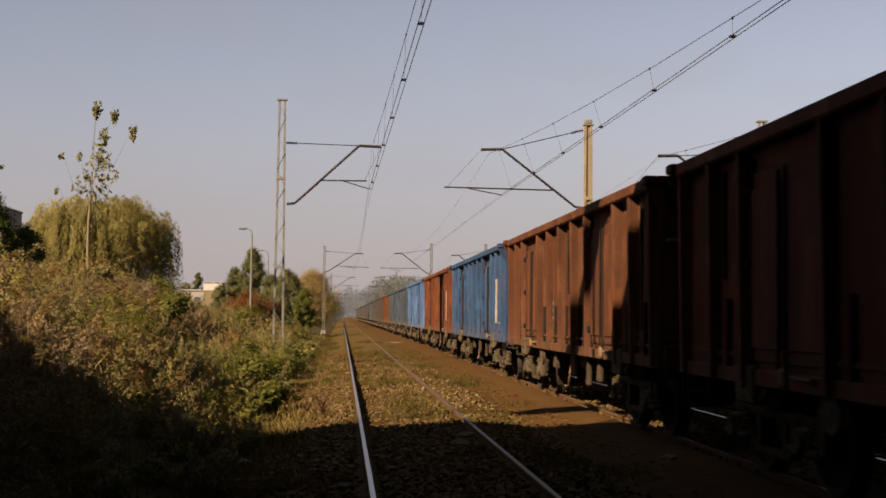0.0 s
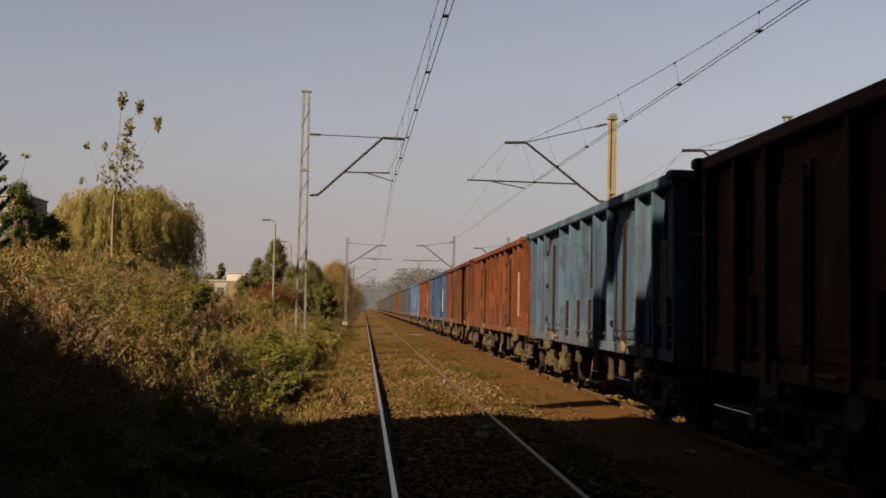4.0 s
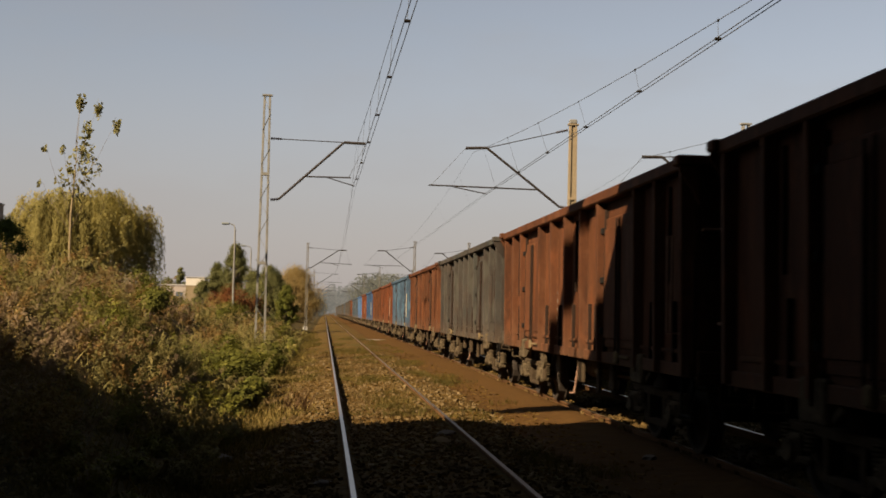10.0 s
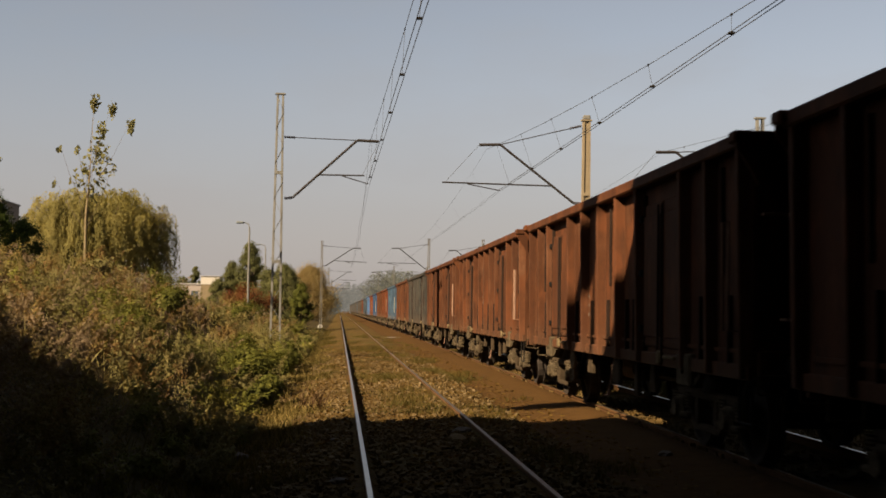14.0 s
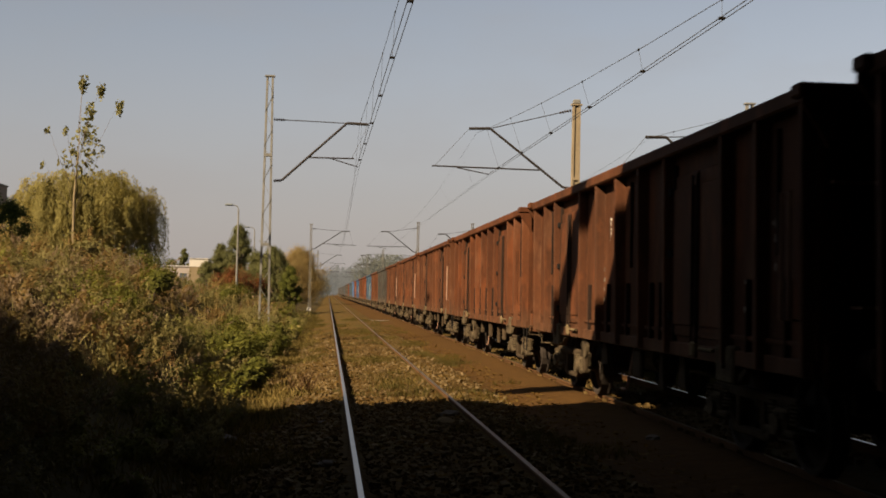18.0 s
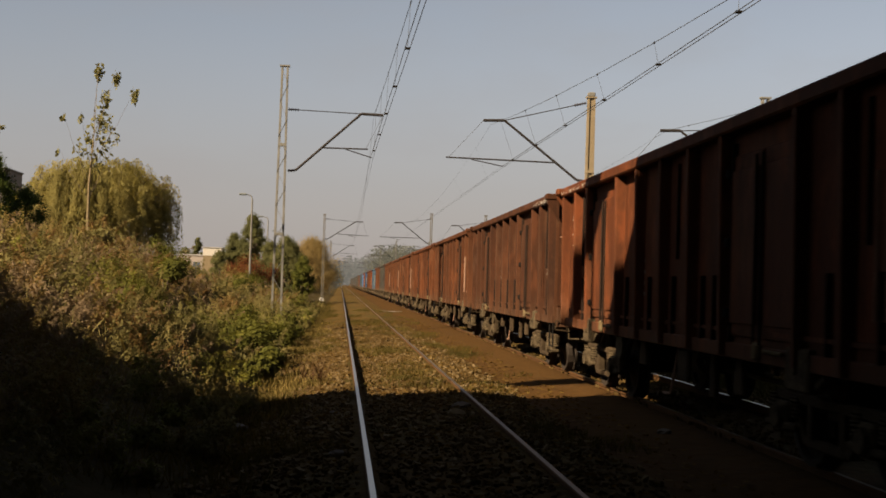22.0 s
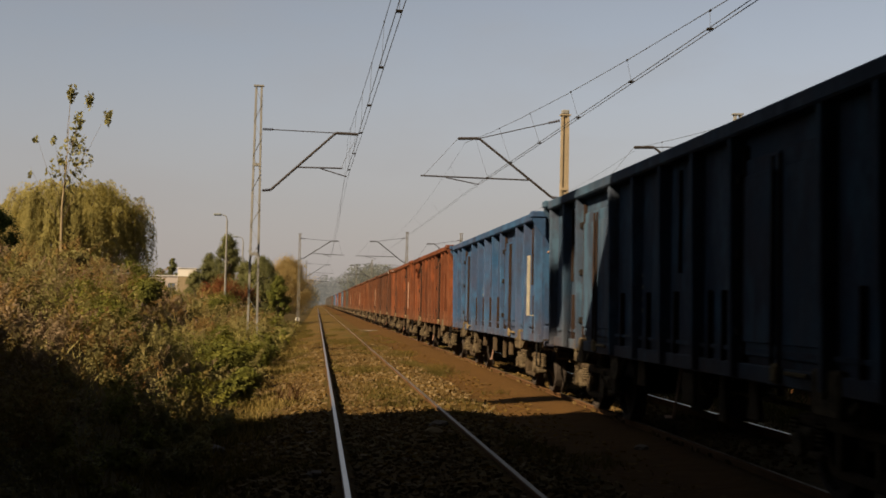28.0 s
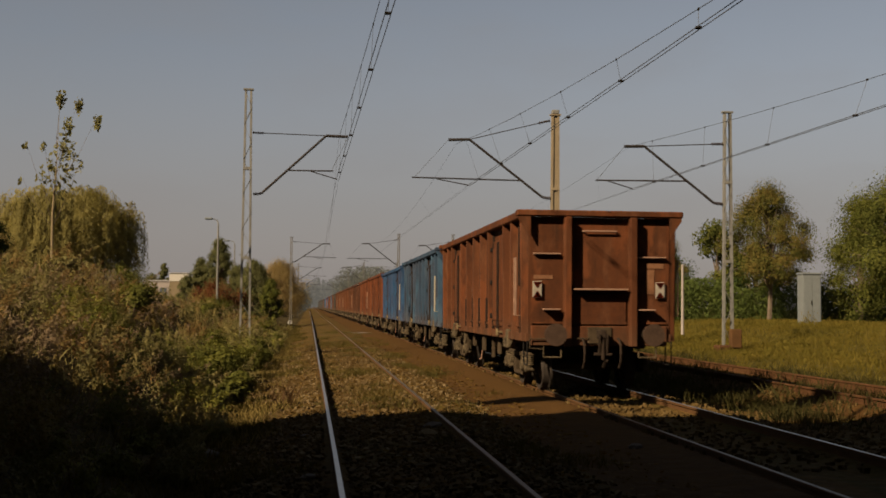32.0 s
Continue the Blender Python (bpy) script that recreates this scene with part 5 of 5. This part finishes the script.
sapling()
twig = empty("sapling", (-10.9, 38.0, 2.0))
tagged(twig, "spindly young sapling with a small leafy tip", "sapling")
part("trunk", branch_bm([[((0, 0, -0.1), 0.022), ((0.02, 0, 2.2), 0.012), ((0.3, 0, 4.0), 0.004)]], 6), M_BARK, twig)
part("branch", branch_bm([[((0.05, 0, 2.3), 0.009), ((-0.35, 0.1, 3.3), 0.003)]], 5), M_BARK, twig)
leaf_object("foliage", leaves_at(np.concatenate([ball_points(26, (0.16, 0.1, 0.1), 0.1) + (0.3, 0, 4.0), ball_points(14, (0.1, 0.1, 0.1), 0.1) + (-0.35, 0.1, 3.3), ball_points(16, (0.2, 0.2, 0.25), 0.1) + (0.05, 0, 2.6)]), 0.12, 0.075, 0.3), M_SAPLING, parent=twig)


# ---- street lamps, houses ----
def street_lamp(x, y, z0, z1, reach):
    e = empty("street_lamp", (x, y, z0))
    tagged(e, "tall pale concrete street lamp with a curved arm", "street lamp", "street lamps")
    h = z1 - z0
    part("pole", branch_bm([[((0, 0, -0.4), 0.09), ((0, 0, h * 0.5), 0.07), ((0, 0, h - 0.2), 0.05)]], 10), M_MAST, e)
    pts = [((0, 0, h - 0.25), 0.035), ((reach * 0.1, 0, h + 0.02), 0.03), ((reach * 0.5, 0, h + 0.12), 0.03), ((reach * 0.8, 0, h + 0.13), 0.028)]
    part("arm", branch_bm([pts]), M_MAST, e)
    part("lamp_head", box_bm((reach - 0.28, -0.14, h + 0.06), (reach + 0.22, 0.14, h + 0.2), 0.04), M_GREY, e)


street_lamp(-6.0, 80.0, 0.9, 7.05, -0.6)
street_lamp(-6.76, 110.0, 0.6, 7.2, -0.7)
street_lamp(-7.6, 150.0, 0.5, 7.6, -0.8)


def house(name, x, y, z0, w, d, h, rows, cols, label, wallmat, flat=True, roof_h=0.3):
    e = empty(name, (x, y, z0))
    tagged(e, label, "house" if name == "house" else "apartment building")
    part("wall", box_bm((-w / 2, 0, 0), (w / 2, d, h)), wallmat, e)
    if z0 > 1:
        part("lower_wall", box_bm((-w / 2 + 0.05, 0.05, -z0), (w / 2 - 0.05, d - 0.05, 0)), M_TANWALL, e)
    part("roof", box_bm((-w / 2 - 0.2, -0.2, h), (w / 2 + 0.2, d + 0.2, h + roof_h * (0.4 if rows == 0 else 1)), 0.05), wallmat if rows == 0 else M_CONC, e)
    first = None
    for r in range(rows):
        for c in range(cols):
            cx, cz = -w / 2 + w * (c + 0.5) / cols, h * (r + 0.5) / rows
            ww, hh = w / cols * 0.28, h / rows * 0.27
            if first is None:
                first = part("window", box_bm((-ww, -0.06, -hh), (ww, 0.05, hh)), M_GLASS, e)
                first.location = (cx, 0, cz)
            else:
                same_mesh(first, pose(cx, 0, cz))


M_GLASS = plain("window_glass", (0.05, 0.06, 0.07), 0.12, 0, 1, 0.2)
house("apartment_building", -67.4, 220.0, 0.0, 14.0, 12.0, 20.0, 8, 5, "grey high block of flats behind the spruce", M_SHADED)
house("house", -26.5, 250.0, 6.3, 3.8, 8.0, 1.6, 0, 0, "low white flat-roofed building beyond the bank", M_WHITE)
house("house", -31.0, 262.0, 0.5, 8.0, 8.0, 5.9, 1, 3, "low grey flat-roofed shed beyond the bank", M_SHADED)

# ---- meadow side: cabinet, hedge, trees ----
cab = empty("switch_cabinet", (21.47, 50.0, 0.8))
tagged(cab, "tall grey sheet-steel switch cabinet in the meadow", "switch cabinet")
part("body", box_bm((-0.415, -0.3, 0.0), (0.415, 0.3, 2.25), 0.015), M_GREY, cab)
part("roof", box_bm((-0.455, -0.34, 2.25), (0.455, 0.34, 2.34), 0.02), M_GREY, cab)
part("door", box_bm((-0.37, -0.325, 0.15), (-0.008, -0.301, 2.15), 0.006), M_GREY, cab)
part("door", box_bm((0.008, -0.325, 0.15), (0.37, -0.301, 2.15), 0.006), M_GREY, cab)
part("handle", box_bm((-0.06, -0.36, 0.95), (-0.03, -0.325, 1.15)), M_ARM, cab)
tree(23.6, 60.0, 0.8, 6.8, 2.6, M_MIXLEAF, "small tree turning red-brown by the hedge", 0.14, 0.30, 80, 260, 0.12, 1.0)
tree(27.6, 53.5, 0.8, 6.4, 4.0, M_GREEN, "broad green tree at the meadow's edge", 0.16, 0.34, 110, 300, 0.13, 0.7)
tree(19.3, 64.0, 0.8, 4.4, 1.7, M_MIXLEAF, "small yellowing tree by the hedge", 0.1, 0.02, 44, 240, 0.12)
tree(28.5, 60.0, 0.8, 6.4, 2.6, M_GREEN, "green tree behind the hedge", 0.16, 0.02, 50, 200, 0.14)
tree(25.9, 68.0, 0.8, 4.4, 2.6, M_DKGREEN, "low dark green tree behind the hedge", 0.12, 0.0, 40, 200, 0.15)
tree(21.3, 70.0, 0.8, 3.7, 2.4, M_DKGREEN, "low dark green tree behind the hedge", 0.12, 0.0, 36, 200, 0.15)
tree(34.0, 66.0, 0.8, 7.0, 3.2, M_MIXLEAF, "broad tree behind the hedge", 0.18, 0.12, 30, 140, 0.28)
tree(26.0, 75.0, 0.8, 6.0, 2.6, M_GREEN, "green tree behind the hedge", 0.16, 0.12, 28, 130, 0.26)
hedge = empty("hedge", (24.5, 62.5, 0.8))
tagged(hedge, "long dark green hedge along the meadow", "hedge")
hp = np.stack([RNG.uniform(-9, 14, 60000), RNG.normal(0, 0.5, 60000), RNG.uniform(0, 2.35, 60000)], 1)
hp[:, 2] *= 0.9 + 0.12 * np.sin(hp[:, 0] * 1.3)
leaf_object("foliage", leaves_at(hp, 0.12, 0.065, face=np.tile((0.0, -1.0, 0.5), (len(hp), 1)) + hp * (0, 0.6, 0), loose=0.9, small=True), M_HEDGE, parent=hedge)
part("stem", branch_bm([[((x, 0, -0.1), 0.03), ((x + 0.1, 0, 1.6), 0.012)] for x in np.arange(-7.8, 12, 0.7)], 5), M_BARK, hedge)
post = part("concrete_post", branch_bm([[((0, 0, -0.3), 0.06), ((0, 0, 2.4), 0.045)]], 8), M_SHADED)
post.location = (14.25, 45.0, 0.85)
tagged(post, "slim pale concrete post in the meadow", "post")
box = part("signal_box", box_bm((-0.17, -0.14, 0.0), (0.17, 0.14, 0.6), 0.02), M_RAILRUST)
box.location = (13.62, 37.5, 0.3)
tagged(box, "small rusty steel box at the mast's foot", "signal box")


# ---- grass, stones and litter ----
def stones(name, n, xr, yr, size, mat, label, keep=lambda x, y: np.ones(len(x), bool)):
    """Loose angular stones, joined."""
    x = RNG.uniform(*xr, n)
    y = yr[0] + (yr[1] - yr[0]) * RNG.beta(1, 1.8, n)
    k = keep(x, y)
    x, y = x[k], y[k]
    n = len(x)
    c = np.stack([x, y, ground_z(x, y) + size * 0.1], 1)
    cube = np.array([(a, b, d) for d in (-1, 1) for a, b in ((-1, -1), (1, -1), (1, 1), (-1, 1))], float)
    s = RNG.uniform(0.5, 1.5, (n, 1, 3)) * size / 2
    v = cube[None] * s * RNG.uniform(0.6, 1.15, (n, 8, 1))
    a = RNG.uniform(0, 6.28, n)
    ca, sa = np.cos(a)[:, None], np.sin(a)[:, None]
    v = np.stack([v[..., 0] * ca - v[..., 1] * sa, v[..., 0] * sa + v[..., 1] * ca, v[..., 2] + 0.3 * v[..., 0]], -1) + c[:, None]
    f = np.array([(0, 3, 2, 1), (4, 5, 6, 7), (0, 1, 5, 4), (1, 2, 6, 5), (2, 3, 7, 6), (3, 0, 4, 7)])
    me = bpy.data.meshes.new(name)
    me.from_pydata(v.reshape(-1, 3).tolist(), [], (f[None] + 8 * np.arange(n)[:, None, None]).reshape(-1, 4).tolist())
    me.materials.append(mat)
    tagged(new(name, me), label, "stones", kind="stuff")


def off_rails(x, y):
    ok = np.ones(len(x), bool)
    for t in (T1, T2, T3):
        for s in (-1, 1):
            ok &= np.abs(x - t - s * GAUGE / 2) > 0.09
    return ok


stones("ballast_stones", 15000, (-1.3, 2.75), (9, 52), 0.033, M_STONE, "rusty brown crushed stone between and beside the rails", off_rails)
stones("ballast_stones", 4500, (4.3, 9.6), (12, 50), 0.055, M_STONE, "rusty brown crushed stone of the next track", off_rails)

stones("pale_stones", 2600, (-1.35, 2.9), (10, 48), 0.052, M_PALESTONE, "scattered pale tan stones lying on the ballast", off_rails)
stones("pale_stones", 500, (-1.4, -0.3), (10, 45), 0.055, M_PALESTONE, "larger pale stones along the foot of the bank", off_rails)


def litter(n, xr, yr):
    x = RNG.uniform(*xr, n)
    y = yr[0] + (yr[1] - yr[0]) * RNG.beta(1, 1.6, n)
    k = off_rails(x, y)
    p = np.stack([x, y, ground_z(x, y) + 0.03], 1)[k]
    v = leaves_at(p, 0.075, 0.055)
    v[..., 2] = p[:, None, 2] + (v[..., 2] - p[:, None, 2]) * 0.35
    tagged(leaf_object("leaf_litter", v, M_LITTER), "scattered dry autumn leaves on the ballast", "leaf litter", kind="stuff")


litter(9000, (-1.4, 3.6), (9, 60))


def tufts(name, roots, per, spread, height, width, mat, label):
    r = np.repeat(np.asarray(roots), per, 0)
    r = r + np.stack([RNG.normal(0, spread, len(r)), RNG.normal(0, spread, len(r)), 0 * r[:, 0]], 1)
    r[:, 2] = ground_z(r[:, 0], r[:, 1]) - 0.01
    keep = off_rails(r[:, 0], r[:, 1])
    tagged(leaf_object(name, blades_at(r[keep], height, width), mat), label, "grass", kind="stuff")


def spots(n, xr, yr, k=1.6):
    return np.stack([RNG.uniform(*xr, n), yr[0] + (yr[1] - yr[0]) * RNG.beta(1, k, n), np.zeros(n)], 1)


def patches(p):
    """Keeps the tufts that fall in grassy patches."""
    f = np.sin(p[:, 0] * 2.1 + p[:, 1] * 0.23) + np.sin(p[:, 1] * 0.61 + 1.7) + 0.7 * np.sin(p[:, 1] * 1.3 + p[:, 0])
    return p[f > 0.35]


tufts("track_grass", patches(np.concatenate([spots(330, (0.45, 1.75), (11, 80)), spots(300, (2.05, 3.4), (12, 80)), spots(400, (-1.3, -0.2), (12, 90))])), 58, 0.15, 0.11, 0.011, M_GRASS, "sparse grass tufts growing in the ballast")
tufts("straw_grass", patches(spots(420, (-1.9, -0.35), (15, 60))), 16, 0.14, 0.15, 0.013, M_WEED[4], "golden dry grass along the foot of the bank")
tufts("verge_grass", spots(700, (-2.2, -0.75), (10, 110)), 18, 0.18, 0.16, 0.014, M_GRASS, "rough grass along the foot of the bank")
tufts("dry_stems", spots(200, (-12, -2.2), (10, 75)), 4, 0.2, 0.5, 0.010, M_WEED[4], "dry upright stems on the bank")
tufts("bank_grass", spots(900, (-12, -1.8), (10, 90)), 14, 0.25, 0.26, 0.013, M_WEED[1], "olive rough grass between the weeds on the bank")
tufts("meadow_grass", np.concatenate([spots(6500, (12.1, 26), (22, 75), 1.2), spots(240, (11.7, 12.4), (18, 90))]), 17, 0.3, 0.17, 0.014, M_FIELDGRASS, "tall yellow-green meadow grass")
tufts("side_track_weeds", np.concatenate([spots(300, (7.0, 9.2), (17, 60)), spots(120, (10.9, 11.8), (17, 60)), spots(60, (9.5, 10.7), (20, 60))]), 26, 0.18, 0.24, 0.014, M_RANKWEED, "weeds in the rusty side track")

tufts("dock_stems", np.array([(-0.62 + 0.09 * i, 20.3 + 0.3 * (i % 3), 0.0) for i in range(5)]), 9, 0.035, 0.36, 0.012, M_DEADSTEM, "dead brown dock stems at the edge of the ballast")
pebble = bmesh.new()
bmesh.ops.create_icosphere(pebble, subdivisions=2, radius=0.12)
for v in pebble.verts:
    v.co = v.co * (1 + 0.3 * noise.noise(v.co * 9)) * 1.0
    v.co.z *= 0.5
rock = part("stone", pebble, M_PALESTONE)
rock.location = (1.52, 15.2, float(ground_z(1.52, 15.2)) + 0.03)
tagged(rock, "flat pale stone lying between the rails", "stone")

mw = np.stack([12.3 + 11 * RNG.beta(1.0, 1.6, 70), RNG.uniform(24, 52, 70)], 1)
mw = np.concatenate([ball_points(150, (0.45, 0.45, 0.55), 0.1, flat=True) * RNG.uniform(0.6, 1.3) + (x, y, float(ground_z(x, y))) for x, y in mw])
tagged(leaf_object("meadow_weeds", leaves_at(mw, 0.11, 0.022, -0.5), M_FIELDGRASS), "yellow-green weeds standing in the meadow", "weeds", kind="stuff")

# ---- far distance, its haze put into the leaves' glow ----
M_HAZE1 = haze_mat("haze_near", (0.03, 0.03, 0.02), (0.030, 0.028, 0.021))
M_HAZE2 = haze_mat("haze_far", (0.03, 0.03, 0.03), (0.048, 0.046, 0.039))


def far_woods(name, y, xs, base, mat, leaf, per, label):
    pts = []
    for x in xs:
        h = base(x)
        n = int(per * h)
        p = ball_points(n, (h * 0.45, h * 0.3, h * 0.5), 0.2)
        pts.append(p + (x + RNG.uniform(-2, 2), y + RNG.uniform(-12, 12), h * 0.5))
    tagged(leaf_object(name, leaves_at(np.concatenate(pts), leaf, leaf * 0.7, small=True), mat), label, "woods", kind="stuff")


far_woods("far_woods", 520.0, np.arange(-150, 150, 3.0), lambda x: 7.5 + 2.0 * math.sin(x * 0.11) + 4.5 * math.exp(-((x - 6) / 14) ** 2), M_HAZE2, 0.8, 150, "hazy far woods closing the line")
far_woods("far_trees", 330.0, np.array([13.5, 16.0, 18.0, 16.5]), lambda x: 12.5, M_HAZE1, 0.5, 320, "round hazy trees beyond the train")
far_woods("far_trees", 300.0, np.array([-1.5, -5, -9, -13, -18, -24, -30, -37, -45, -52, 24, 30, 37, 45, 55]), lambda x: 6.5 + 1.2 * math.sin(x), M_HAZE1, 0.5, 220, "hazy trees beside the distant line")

# ---- odd pieces lying about ----
slab = part("concrete_slab", box_bm((-1.5, -0.22, -0.06), (1.2, 0.22, 0.015), 0.02), M_SLEEPER)
slab.location = (3.3, 74.0, -0.09)
tagged(slab, "flat concrete slab lying across between two tracks", "concrete slab")


def rubble(x, y, r, mat, label):
    bm = bmesh.new()
    bmesh.ops.create_icosphere(bm, subdivisions=2, radius=r)
    for v in bm.verts:
        k = 1 + 0.35 * noise.noise(v.co * (1.6 / r) + Vector((x, y, 0)))
        v.co = Vector((v.co.x * 1.3 * k, v.co.y * k, v.co.z * 0.55 * k))
    o = part("stone", bm, mat)
    o.location = (x, y, float(ground_z(x, y)) + r * 0.25)
    tagged(o, label, "stone", "loose stones")


for x, y, r in ((1.68, 16.2, 0.09), (-0.03, 15.34, 0.05), (0.03, 11.6, 0.07), (-1.2, 14.69, 0.12), (1.6, 16.19, 0.05), (3.8, 13.78, 0.07)):
    rubble(x, y, r, M_SLEEPER, "pale loose stone beside the rails")


def motions():
    """The train rolls away along its track, wagon by wagon; the wheels of the rearmost wagons turn with it."""
    for k, w in enumerate(WAGONS):
        walk(w, [(t, pose(T2 - 0.04, 32.2 + SPEED * (t - 32) + r + PITCH * k - L2, 0)) for t, r in RUN])
    ts = [r[0] for r in RUN]
    rolled = [SPEED * t + r for t, r in RUN]
    steps = np.linspace(0.0, 32.0, 337)
    turn = [-math.degrees(np.interp(t, ts, rolled) / 0.46) for t in steps]
    for w in WAGONS[:TURNING]:
        for o in w.children_recursive:
            if o.name.startswith("wheelset"):
                at = o.location.copy()
                walk(o, [(t, pose(*at, a, 0, 0)) for t, a in zip(steps, turn)])


TURNING = 4
motions()
